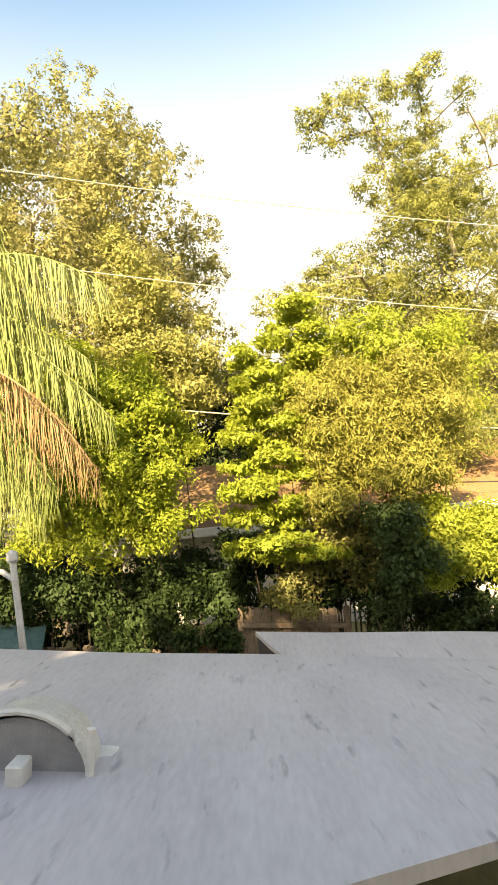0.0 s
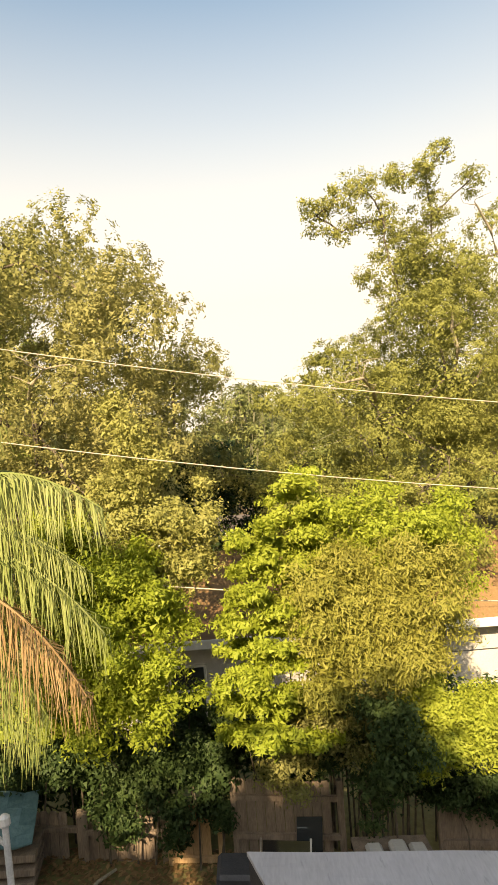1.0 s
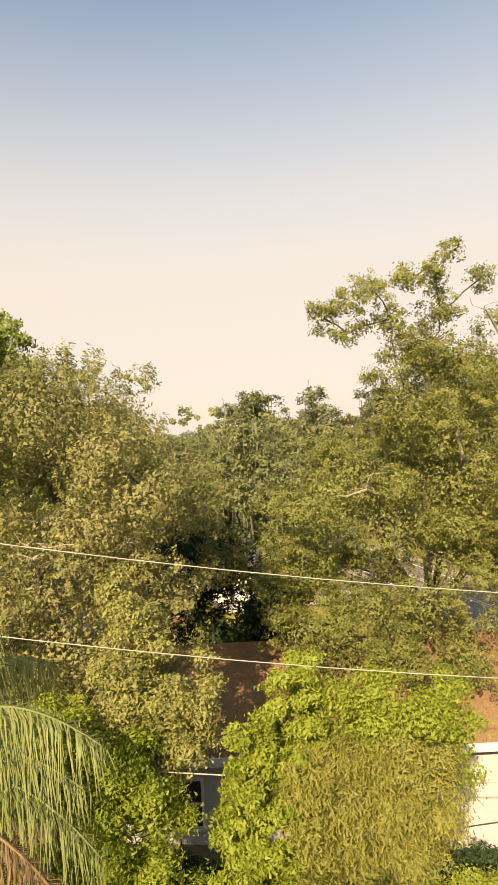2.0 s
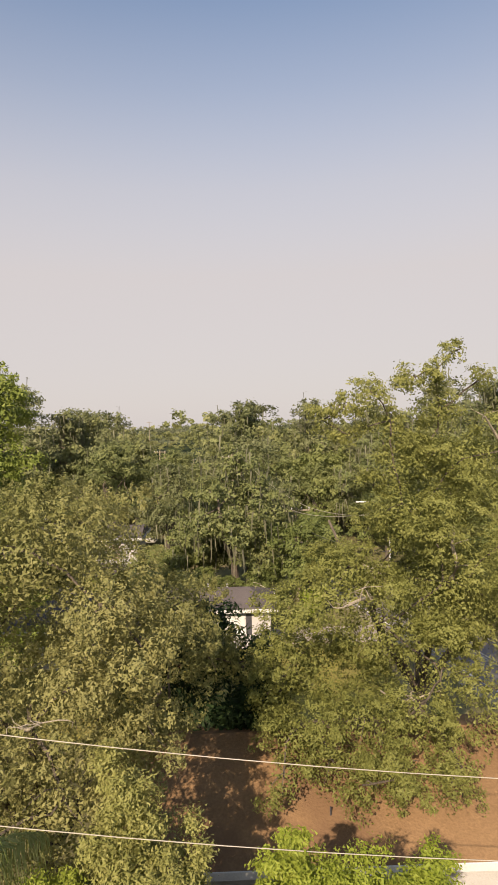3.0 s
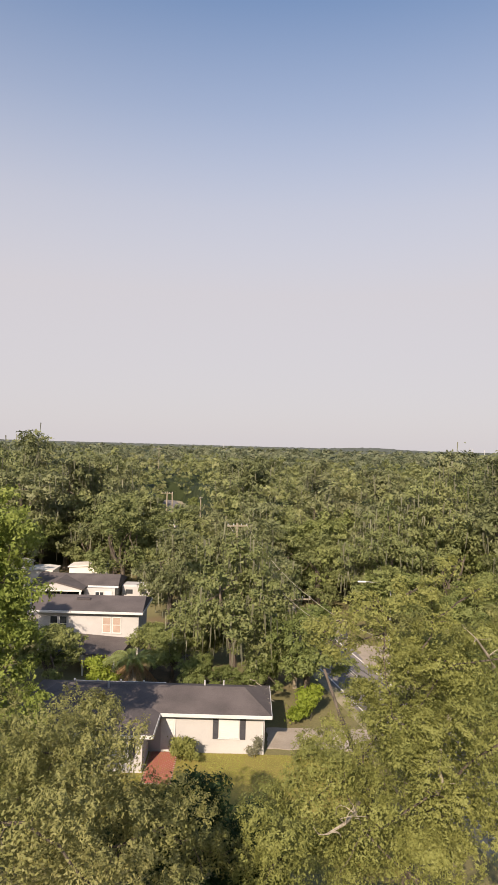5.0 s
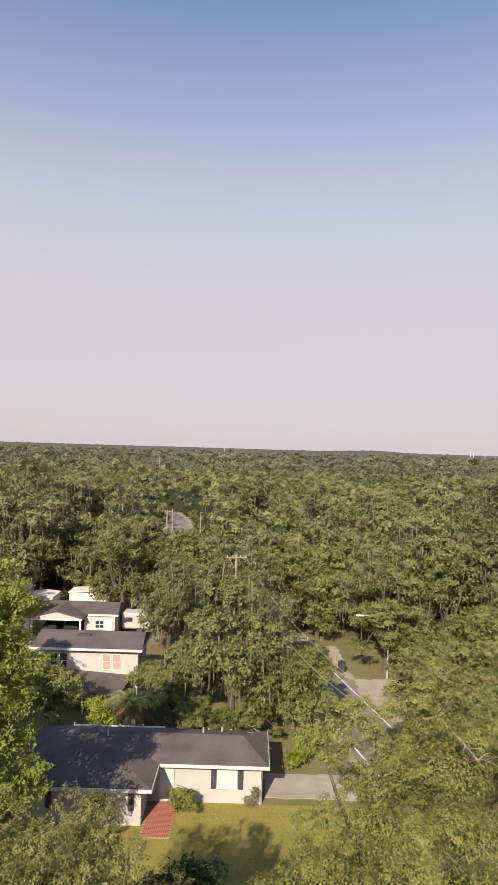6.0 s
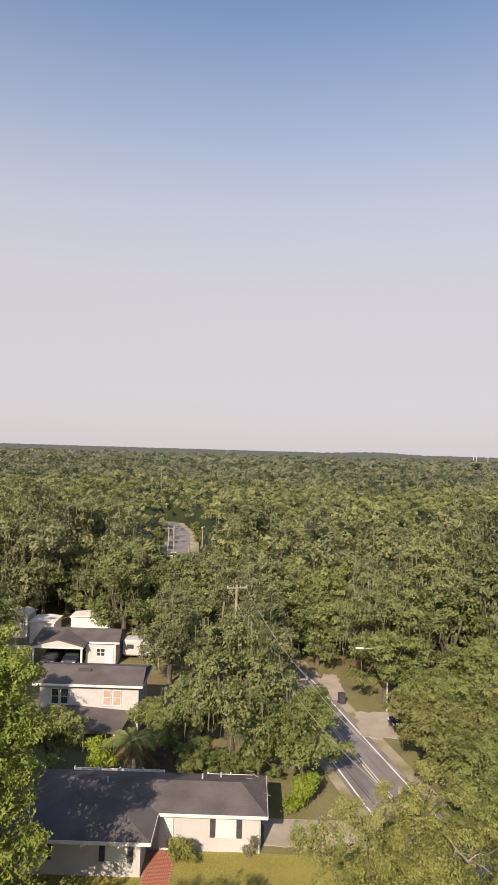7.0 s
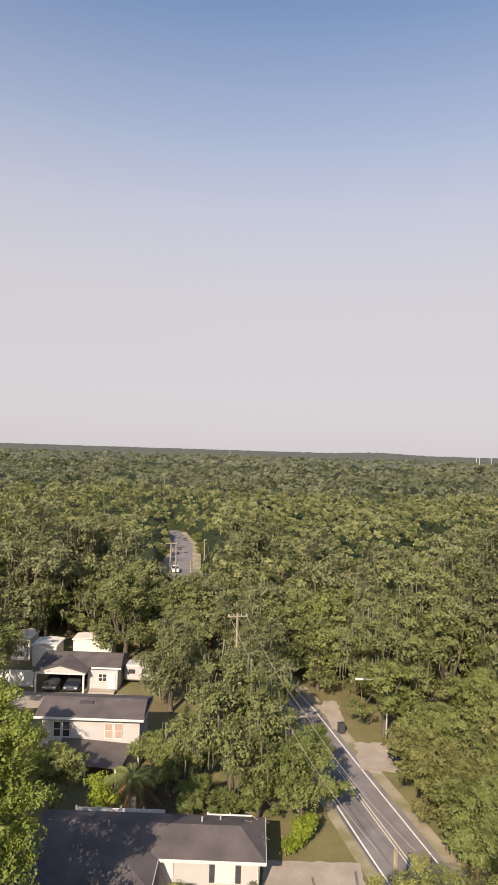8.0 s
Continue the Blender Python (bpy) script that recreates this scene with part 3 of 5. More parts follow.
slab("lawn", -14, 29.5, 7.0, 39.78, LAWN, "sunlit dry yellow-green lawn before the white house", "lawn", 0.02)
slab("driveway", 0.9, 40.5, 7.6, 43.4, CONCRETE, "pale concrete parking slab beside the house", "driveway", 0.034)
slab("driveway", 9.9, 55.6, 16.2, 60.8, CONCRETE, "pale worn driveway mouth beside the road", "driveway", 0.05, 0.25)
slab("driveway", 8.0, 63.5, 9.6, 70.5, CONCRETE, "pale worn roadside strip under trees", "driveway", 0.052, 0.25)
slab("driveway", -26, 66.0, -14.5, 70.2, CONCRETE, "concrete apron before the carport", "driveway", 0.04)
slab("ground_patch", -8.5, 45.5, -5.5, 57.5, surface("dark ground", (0.05, 0.045, 0.035), (0.1, 0.085, 0.06), 1.5, 0.95), "dark ground strip behind the house", "ground", 0.025)


def patio():
    t = thing("patio", pose(0, 0, 0), "red brick patio between the house wings", "patio", kind="structure")
    box_part("mortar_bed", CONCRETE, t, -6.25, 36.2, -0.1, -4.55, 39.76, 0.04)
    bm = bmesh.new()
    box(bm, -0.1, -0.048, 0, 0.1, 0.048, 0.03, 0.006)
    me = bpy.data.meshes.new("brick")
    bm.to_mesh(me)
    bm.free()
    me.materials.append(BRICK_RED)
    rng = random.Random(3)
    for j in range(30):
        for i in range(7):
            b = new("brick", me)
            b.matrix_world = pose(-6.12 + i * 0.225 + (j % 2) * 0.11, 36.3 + j * 0.115, 0.036 + rng.uniform(0, 0.006))
            b.parent = t


def sheet_roof(bm, corners, thick, steps=8, amp=0.008):
    """A sheet roof over four corners, gently rippled."""
    a, b, c, d = (Vector(p) for p in corners)
    top = [[a.lerp(b, i / steps).lerp(d.lerp(c, i / steps), j / steps) + Vector((0, 0, amp * math.sin(i * 2.3 + j))) for i in range(steps + 1)] for j in range(steps + 1)]
    up = [[bm.verts.new(p) for p in r] for r in top]
    lo = [[bm.verts.new(p - Vector((0, 0, thick))) for p in r] for r in top]
    for j in range(steps):
        for i in range(steps):
            bm.faces.new((up[j][i], up[j][i + 1], up[j + 1][i + 1], up[j + 1][i]))
            bm.faces.new((lo[j][i], lo[j + 1][i], lo[j + 1][i + 1], lo[j][i + 1]))
    for k in range(steps):
        bm.faces.new((up[0][k], lo[0][k], lo[0][k + 1], up[0][k + 1]))
        bm.faces.new((up[steps][k], up[steps][k + 1], lo[steps][k + 1], lo[steps][k]))
        bm.faces.new((up[k][0], up[k + 1][0], lo[k + 1][0], lo[k][0]))
        bm.faces.new((up[k][steps], lo[k][steps], lo[k + 1][steps], up[k + 1][steps]))


def house_two():
    t = thing("house", pose(0, 0, 0), "white house with dark roof and tan four-pane window", "house")
    walls(t, -18.3, 54.7, -9.75, 59.0, 4.25)
    hip_roof("roof", SHINGLE, t, -18.9, 54.2, -9.35, 59.4, 4.4, 0.75, 0.12)
    fascia(t, -18.9, -9.35, 54.2, 4.4)
    side_fascia(t, -9.35, 54.2, 59.4, 4.4, 1)
    tan = surface("tan board", (0.32, 0.235, 0.19), (0.42, 0.325, 0.27), 2, 0.8)
    for x in (-12.45, -11.6):
        window(t, x, 54.7, 2.5, 3.85, 0.74, False, 1, tan, "white frame with two tan boarded panes")
    for x in (-16.95, -16.15):
        window(t, x, 54.7, 2.5, 3.85, 0.7, False, 1)
    box_part("roof_vent", DARK, t, -15.4, 55.9, 4.85, -14.2, 56.2, 5.08, 0.03)
    # lower roof before the raised wall, dark and mostly in shade
    bm = bmesh.new()
    sheet_roof(bm, ((-16.4, 51.4, 1.95), (-10.6, 51.4, 1.7), (-10.2, 54.66, 2.1), (-16.4, 54.66, 2.5)), 0.14, 6, 0.0)
    part("porch_roof", bm, SHINGLE, t, "dark low porch roof")
    for x in (-16.2, -13.6, -11.1):
        box_part("porch_post", TRIM, t, x - 0.06, 51.5, 0, x + 0.06, 51.62, 1.66)


house_two()


def gable_roof(name, mat, parent, x0, y0, x1, y1, z, rise, label=""):
    """A gable roof, its ridge along y."""
    bm = bmesh.new()
    xm, th = (x0 + x1) / 2, 0.15
    secs = []
    for y in (y0, y1):
        secs.append([bm.verts.new(p) for p in ((x0, y, z - th), (x0, y, z), (xm, y, z + rise), (x1, y, z), (x1, y, z - th), (xm, y, z + rise - th))])
    a, b = secs
    for i in range(6):
        bm.faces.new((a[i], a[(i + 1) % 6], b[(i + 1) % 6], b[i]))
    bm.faces.new(a[::-1])
    bm.faces.new(b)
    return part(name, bm, mat, parent, label)


def house_three():
    t = thing("house", pose(0, 0, 0), "white house with grey roof and open double carport", "house")
    walls(t, -18.7, 71.0, -15.3, 76.0, 2.35)
    walls(t, -24.2, 74.5, -18.9, 76.0, 2.35)
    hip_roof("roof", SHINGLE, t, -24.8, 71.4, -15.0, 76.6, 2.55, 0.8, 0.25)
    gable_roof("carport_roof", SHINGLE, t, -24.6, 69.8, -18.5, 74.2, 2.5, 0.75)
    bm = bmesh.new()
    vs = [bm.verts.new(p) for p in ((-24.4, 69.86, 2.36), (-18.7, 69.86, 2.36), (-21.55, 69.86, 3.06))]
    f = bm.faces.new(vs)
    got = bmesh.ops.extrude_face_region(bm, geom=[f])
    bmesh.ops.translate(bm, vec=(0, 0.1, 0), verts=[v for v in got["geom"] if isinstance(v, bmesh.types.BMVert)])
    part("gable", bm, STUCCO, t, "white gable over the carport")
    for x in (-24.3, -18.9):
        box_part("carport_post", TRIM, t, x - 0.1, 69.9, 0, x + 0.1, 70.1, 2.36, 0.01)
    box_part("beam", TRIM, t, -24.4, 69.88, 2.16, -18.7, 70.0, 2.355, 0.01)
    fascia(t, -18.4, -15.0, 71.4, 2.55)
    window(t, -17.0, 71.0, 1.1, 2.0, 1.0, False, 2)
    door(t, -16.0, 71.0)
    box_part("steps", CONCRETE, t, -18.3, 69.8, -0.1, -15.4, 70.9, 0.35, 0.02)


house_three()


def plain_shed(x0, y0, x1, y1, h, label, roofmat=None, rise=0.35):
    t = thing("shed", pose(0, 0, 0), label, "shed")
    walls(t, x0, y0, x1, y1, h, CREAM, t=0.12)
    gable_roof("roof", roofmat or SHINGLE, t, x0 - 0.15, y0 - 0.15, x1 + 0.15, y1 + 0.15, h + 0.12, rise)


plain_shed(-27.6, 78.0, -24.6, 81.0, 2.6, "white garden shed with flat pale roof", CREAM, 0.15)
plain_shed(-23.2, 80.5, -18.2, 83.0, 2.7, "long white outbuilding behind the carport house", CREAM, 0.2)
plain_shed(-31.0, 80.0, -28.6, 83.0, 2.8, "small cream outbuilding behind the yard", CREAM, 0.3)


def trailer():
    t = thing("camper_trailer", pose(-12.9, 74.2, 0), "white camper trailer parked beside the house", "trailer")
    bm = bmesh.new()
    box(bm, -2.1, -1.0, 0.45, 2.1, 1.0, 2.3, 0.18)
    part("body", bm, STUCCO, t)
    for x in (-1.2, 0.4):
        box_part("window", GLASS, t, x - 0.4, -1.015, 1.3, x + 0.4, -1.003, 1.8)
    for y in (-0.85, 0.85):
        tube_part("wheel", DARK, t, [(0, y - 0.1, 0.33), (0, y + 0.1, 0.33)], [0.33, 0.33], 14)


trailer()


def brown_house():
    t = thing("house", pose(0, 0, 0), "cream house with brown shingle roof under the oak", "house")
    walls(t, -4.6, 17.7, 9.5, 24.0, 2.85)
    hip_roof("roof", SHINGLE_BROWN, t, -5.1, 17.2, 10.0, 24.5, 3.0, 1.45, 0.4)
    fascia(t, -5.1, 10.0, 17.2, 3.0)
    window(t, -2.9, 17.7, 1.1, 2.3, 0.9, False)
    for x in (1.1, 6.2, 4.6):
        tube_part("vent_pipe", DARK, t, [(x, 18.3 + x * 0.1, 3.2), (x, 18.3 + x * 0.1, 3.68)], [0.026, 0.026], 7)


brown_house()


# ---- vehicles, poles, street things ----
def car(x, y, turn, paint, label):
    t = thing("car", pose(x, y, 0.02, 0, 0, turn), label, "car")
    prof = [(-2.2, 0.35), (-2.25, 0.75), (-2.1, 0.95), (-1.55, 1.02), (1.0, 0.98), (2.05, 0.86), (2.25, 0.6), (2.2, 0.35)]
    bm = bmesh.new()
    rings = [[bm.verts.new((s * (0.86 - 0.06 * (abs(px) > 2)), px, pz)) for px, pz in prof] for s in (-1, 1)]
    n = len(prof)
    for i in range(n):
        bm.faces.new((rings[0][i], rings[0][(i + 1) % n], rings[1][(i + 1) % n], rings[1][i]))
    bm.faces.new(rings[0][::-1])
    bm.faces.new(rings[1])
    bmesh.ops.bevel(bm, geom=list(bm.edges), offset=0.06, segments=2, affect="EDGES")
    part("body", bm, paint, t)
    bm = bmesh.new()
    lo = [bm.verts.new(p) for p in ((-0.78, -1.7, 0.98), (0.78, -1.7, 0.98), (0.78, 0.95, 0.98), (-0.78, 0.95, 0.98))]
    hi = [bm.verts.new(p) for p in ((-0.6, -1.15, 1.45), (0.6, -1.15, 1.45), (0.6, 0.15, 1.45), (-0.6, 0.15, 1.45))]
    for i in range(4):
        bm.faces.new((lo[i], lo[(i + 1) % 4], hi[(i + 1) % 4], hi[i]))
    part("windows", bm, GLASS, t)
    box_part("roof", paint, t, -0.62, -1.17, 1.445, 0.62, 0.17, 1.49, 0.02)
    for sx in (-0.78, 0.78):
        for sy in (-1.35, 1.4):
            w = tube_part("wheel", DARK, t, [(sx - 0.1, sy, 0.33), (sx + 0.1, sy, 0.33)], [0.33, 0.33], 16)
            tube_part("rim", GALV, w, [(sx - 0.108, sy, 0.33), (sx + 0.108, sy, 0.33)], [0.2, 0.2], 12)
    for sx in (-0.6, 0.6):
        box_part("headlight", TRIM, t, sx - 0.17, 2.19, 0.62, sx + 0.17, 2.27, 0.76, 0.02)
        box_part("tail_light", BRICK_RED, t, sx - 0.17, -2.28, 0.7, sx + 0.17, -2.2, 0.84, 0.02)


PAINT_DARK = surface("dark blue car paint", (0.02, 0.025, 0.04), (0.03, 0.035, 0.055), 2, 0.25, 6, 0.0)
PAINT_GREY = surface("grey car paint", (0.06, 0.06, 0.065), (0.09, 0.09, 0.095), 2, 0.25, 6, 0.0)
PAINT_WHITE = surface("white car paint", (0.65, 0.65, 0.65), (0.75, 0.75, 0.75), 2, 0.3, 6, 0.0)
car(-22.7, 72.0, 180, PAINT_GREY, "grey saloon car parked in the open carport")
car(-20.3, 72.0, 180, PAINT_DARK, "dark blue saloon car parked in the open carport")
car(14.9, 57.8, 100, PAINT_DARK, "dark car parked under roadside trees")
car(-17.6, 139.0, 10, PAINT_WHITE, "white car parked beside the distant road")


def utility_pole(x, y, h, lean=0.0, arms=1, turn=0.0, drum=False, label="weathered wooden utility pole with crossarm"):
    t = thing("utility_pole", pose(x, y, float(ground_z(x, y)), 0, lean, turn), label, "utility pole", "utility poles along the road")
    tube_part("pole", POLE_WOOD, t, [(0, 0, -0.3), (0, 0, h * 0.5), (0, 0, h)], [0.17, 0.15, 0.12], 10)
    for k in range(arms):
        z = h - 0.35 - 0.8 * k
        arm = box_part("crossarm", POLE_WOOD, t, -1.1, -0.16, z, 1.1, -0.05, z + 0.12, 0.01)
        for i in (-1.0, -0.4, 0.4, 1.0):
            tube_part("insulator", GALV, arm, [(i, -0.1, z + 0.12), (i, -0.1, z + 0.22), (i, -0.1, z + 0.3)], [0.03, 0.055, 0.025], 7)
    if drum:
        tube_part("transformer", GALV, t, [(0.38, 0, h - 2.3), (0.38, 0, h - 2.25), (0.38, 0, h - 1.45), (0.38, 0, h - 1.4)], [0.16, 0.22, 0.22, 0.14], 12, "grey steel transformer drum")


utility_pole(6.7, 30.0, 9.6, 0, 0, 14, label="wooden utility pole standing beside the road")
utility_pole(3.3, 50.2, 7.2, 0, 1, 12, True)
utility_pole(-1.75, 66.0, 10.7, 0, 1, 14)
utility_pole(-9.3, 172.0, 7.6, 0, 2, 75)
utility_pole(-11.6, 145.0, 6.6, 0, 1, 75)
utility_pole(-16.4, 120.5, 9.5, 1, 1, 10, label="tall grey wooden utility pole at the distant road")
utility_pole(-15.6, 124.5, 9.2, -1, 0, 0, label="bare wooden utility pole at the distant road")
utility_pole(-12.9, 127.0, 5.0, 0, 0, 0, label="short wooden utility pole at the distant road")
utility_pole(-33.6, 89.0, 9.2, 0, 1, 0, label="wooden utility pole behind the white sheds")
utility_pole(-27.1, 68.0, 5.5, 0, 0, 0, label="thin wooden pole beside the carport house")
utility_pole(-37.0, 250.0, 17.0, 0, 1, 30, label="tall utility pole among distant trees")


def cable(a, b, sag, r, mat, label, n=18):
    a, b = Vector(a), Vector(b)
    pts = [a.lerp(b, i / n) - Vector((0, 0, sag * 4 * (i / n) * (1 - i / n))) for i in range(n + 1)]
    bm = bmesh.new()
    tube(bm, pts, [r] * (n + 1), 5)
    me = bpy.data.meshes.new("power_cable")
    bm.to_mesh(me)
    bm.free()
    me.materials.append(mat)
    return tagged(new("power_cable", me), label, "cable", "overhead cables")


for dx in (-0.9, 0.9):
    cable((6.7 + dx, 30, 9.5 + 0.1), (3.3 + dx, 50.2, 7.15), 0.5, 0.014, WIRE_PALE, "thin overhead cable along the road")
    cable((3.3 + dx, 50.2, 7.15), (-1.75 + dx, 66, 10.6), 0.6, 0.014, WIRE_PALE, "thin overhead cable along the road")
    cable((-1.75 + dx, 66, 10.6), (-9.3 + dx, 172, 7.5), 1.5, 0.016, WIRE_DARK, "thin overhead cable along the road")
cable((6.7, 30, 7.6), (3.3, 50.2, 5.8), 0.5, 0.018, WIRE_DARK, "thicker dark cable below the power lines")
cable((3.3, 50.2, 5.8), (-1.75, 66, 8.4), 0.6, 0.018, WIRE_DARK, "thicker dark cable below the power lines")
# service drops over the near hedge
cable((-13.0, 11.2, 11.05), (13.2, 13.5, 6.75), 0.75, 0.008, WIRE_PALE, "pale service cable above the hedge")
cable((-13.0, 11.2, 9.68), (13.2, 13.6, 5.38), 0.75, 0.008, WIRE_PALE, "pale service cable above the hedge")
cable((-13.0, 11.4, 7.55), (13.2, 14.0, 3.72), 0.75, 0.011, WIRE_PALE, "pale service cable above the hedge")
cable((-0.9, 12.4, 4.05), (10.5, 15.2, 3.5), 0.25, 0.011, WIRE_DARK, "thin dark telephone cable through the hedge")


def street_lamp(x, y, h):
    t = thing("street_lamp", pose(x, y, 0), "grey street lamp with white cobra head", "street lamp")
    tube_part("post", GALV, t, [(0, 0, 0), (0, 0, h)], [0.09, 0.06], 8)
    tube_part("arm", GALV, t, [(0, 0, h - 0.1), (-1.2, 0, h + 0.25), (-2.5, -0.1, h + 0.35)], [0.04, 0.035, 0.03], 6)
    box_part("lamp_head", TRIM, t, -3.2, -0.24, h + 0.26, -2.4, 0.04, h + 0.4, 0.05, "white lamp head")


street_lamp(13.2, 61.3, 5.7)


def bin_thing(x, y):
    t = thing("wheeled_bin", pose(x, y, 0.05, 0, 0, 20), "dark plastic wheeled bin at the roadside", "bin")
    bm = bmesh.new()
    box(bm, -0.28, -0.3, 0.08, 0.28, 0.3, 0.95, 0.03)
    part("body", bm, SHUTTER, t)
    box_part("lid", SHUTTER, t, -0.31, -0.34, 0.955, 0.31, 0.34, 1.03, 0.03)
    for s in (-0.25, 0.25):
        tube_part("wheel", DARK, t, [(s - 0.03, 0.3, 0.1), (s + 0.03, 0.3, 0.1)], [0.1, 0.1], 10)


bin_thing(9.0, 62.6)


def white_fence(x0, x1, y, h, label):
    t = thing("fence", pose(0, 0, 0), label, "fence", kind="structure")
    n = max(1, round((x1 - x0) / 1.8))
    for i in range(n):
        a, b = x0 + (x1 - x0) * i / n, x0 + (x1 - x0) * (i + 1) / n
        box_part("panel", TRIM, t, a + 0.05, y - 0.03, 0.02, b - 0.05, y + 0.03, h, 0.02)
        box_part("post", TRIM, t, a - 0.06, y - 0.06, 0, a + 0.048, y + 0.06, h + 0.1, 0.01)


white_fence(-12.4, -6.0, 45.1, 2.15, "white vinyl fence behind the grey roof")
# Panels added in place of whitish boulders and growth.
white_fence(-3.0, 0.2, 45.2, 1.95, "short white panels standing in for pale boulders and growth")
white_fence(-5.8, -3.2, 45.15, 1.5, "low white vinyl fence behind the grey roof")
white_fence(-31.0, -25.0, 71.5, 1.9, "white board fence beside the carport")


# ---- the near yard: sheds, fence, clutter ----


def near_sheds():
    t = thing("shed", pose(0, 0, 0), "low shed with weathered pale grey coated roof", "shed")
    bm = bmesh.new()
    sheet_roof(bm, ((-8.06, 2.57, 3.56), (2.44, 6.77, 2.38), (2.44, 9.0, 2.04), (-8.06, 9.53, 3.13)), 0.07)
    part("roof", bm, ROOF_METAL, t)
    box_part("wall", DARK, t, -7.7, 5.7, 0, -1.9, 8.8, 2.25)
    t2 = thing("shed", pose(0, 0, 0), "adjoining lean-to with pale sheet roof and dark side", "shed")
    bm = bmesh.new()
    sheet_roof(bm, ((-1.12, 9.9, 2.08), (5.5, 9.0, 1.4), (5.5, 11.2, 1.45), (-1.52, 10.8, 2.24)), 0.05)
    part("roof", bm, ROOF_METAL, t2)
    bm = bmesh.new()
    vs = [bm.verts.new(p) for p in ((-1.5, 10.78, 2.18), (-1.1, 9.92, 2.02), (-1.1, 9.92, 0.2), (-1.5, 10.78, 0.2))]
    f = bm.faces.new(vs)
    got = bmesh.ops.extrude_face_region(bm, geom=[f])
    bmesh.ops.translate(bm, vec=(0.1, 0.02, 0), verts=[v for v in got["geom"] if isinstance(v, bmesh.types.BMVert)])
    part("side_wall", bm, DARK, t2)
    for x in (1.0, 4.8):
        box_part("post", POLE_WOOD, t2, x, 10.6, 0, x + 0.1, 10.7, 1.4)


near_sheds()


def roof_hood():
    """A half-round exhaust hood on the shed roof."""
    t = thing("roof_vent", pose(-2.788, 6.376, 2.814, 0, 6, -4) @ Matrix.Scale(0.875, 4), "half-round metal roof vent hood with pale bracket", "vent")
    bm = bmesh.new()
    n, R = 16, 0.44
    rings = []
    for y, r in ((-0.03, R), (0.02, R), (0.3, R * 0.92), (0.42, R * 0.6)):
        rings.append([bm.verts.new((r * math.cos(math.pi * k / n), y, r * 0.86 * math.sin(math.pi * k / n))) for k in range(n + 1)])
    for a, b in zip(rings, rings[1:]):
        for k in range(n):
            bm.faces.new((a[k], a[k + 1], b[k + 1], b[k]))
    bm.faces.new(rings[-1])
    part("hood", bm, GALV, t, "dull grey half-round hood")
    bm = bmesh.new()
    inner = [bm.verts.new((0.4 * math.cos(math.pi * k / n), 0.0, 0.33 * math.sin(math.pi * k / n))) for k in range(n + 1)]
    bm.faces.new(inner)
    part("screen", bm, surface("grey mesh screen", (0.2, 0.2, 0.22), (0.3, 0.3, 0.32), 8, 0.7), t, "grey mesh screen")
    bm = bmesh.new()
    tor = [(R * math.cos(math.pi * k / n), -0.035, R * 0.86 * math.sin(math.pi * k / n)) for k in range(n + 1)]
    tube(bm, tor, [0.022] * (n + 1), 6)
    part("rim", bm, TRIM, t, "pale rolled rim")
    box_part("base", TRIM, t, -0.48, -0.12, -0.1, 0.5, 0.4, 0.0, 0.01)
    box_part("bracket", TRIM, t, 0.0, -0.22, -0.16, 0.1, -0.06, 0.14, 0.01, "white bracket")
    tube_part("bracket", TRIM, t, [(0.44, -0.05, -0.05), (0.45, -0.05, 0.3)], [0.03, 0.03], 6, "white upright bracket")


roof_hood()


def mast():
    t = thing("pipe_mast", pose(-3.86, 9.5, 0.92, 0, -2, 0) @ Matrix.Scale(1.02, 4), "grey steel pipe mast with capped top", "mast")
    tube_part("pipe", GALV, t, [(0, 0, 0), (0, 0, 2.6)], [0.038, 0.035], 10)
    tube_part("cap", GALV, t, [(0, 0, 2.58), (0, 0, 2.61), (0, 0, 2.68), (0, 0, 2.71)], [0.042, 0.062, 0.058, 0.024], 10)
    tube_part("arm", GALV, t, [(0, 0, 2.4), (-0.12, 0, 2.5), (-0.4, 0, 2.6), (-0.7, 0, 2.48)], [0.03, 0.03, 0.025, 0.025], 7)


mast()


def board_fence(x0, x1, y, top, drop, wood, label, board=0.14, rails=(0.25, 0.85)):
    """Upright boards on rails, each board a little out of line; drop: fall of the top per metre."""
    t = thing("fence", pose(0, 0, 0), label, "fence", kind="structure")
    rng = random.Random(int(x0 * 100))
    n = int((x1 - x0) / (board + 0.008))
    for i in range(n):
        x = x0 + i * (board + 0.008)
        z1 = top - drop * (x - x0) + rng.uniform(-0.02, 0.02)
        z0 = float(ground_z(x, y)) - 0.05
        bm = bmesh.new()
        box(bm, x, y - 0.01 + rng.uniform(-0.006, 0.006), z0, x + board, y + 0.012, z1 - 0.03)
        box(bm, x + 0.02, y - 0.01, z1 - 0.032, x + board - 0.02, y + 0.01, z1)
        part("board", bm, wood, t)
    for r in rails:
        bm = bmesh.new()
        tube(bm, [(x0 - 0.05, y - 0.04, top - r), (x1 + 0.02, y - 0.04, top - r - drop * (x1 - x0))], [0.055, 0.055], 4)
        part("rail", bm, wood, t)
    for x in (x0 - 0.08, x1 + 0.02):
        box_part("post", wood, t, x - 0.02, y - 0.06, float(ground_z(x, y)) - 0.1, x + 0.08, y + 0.05, top - drop * (x - x0) + 0.03, 0.01)


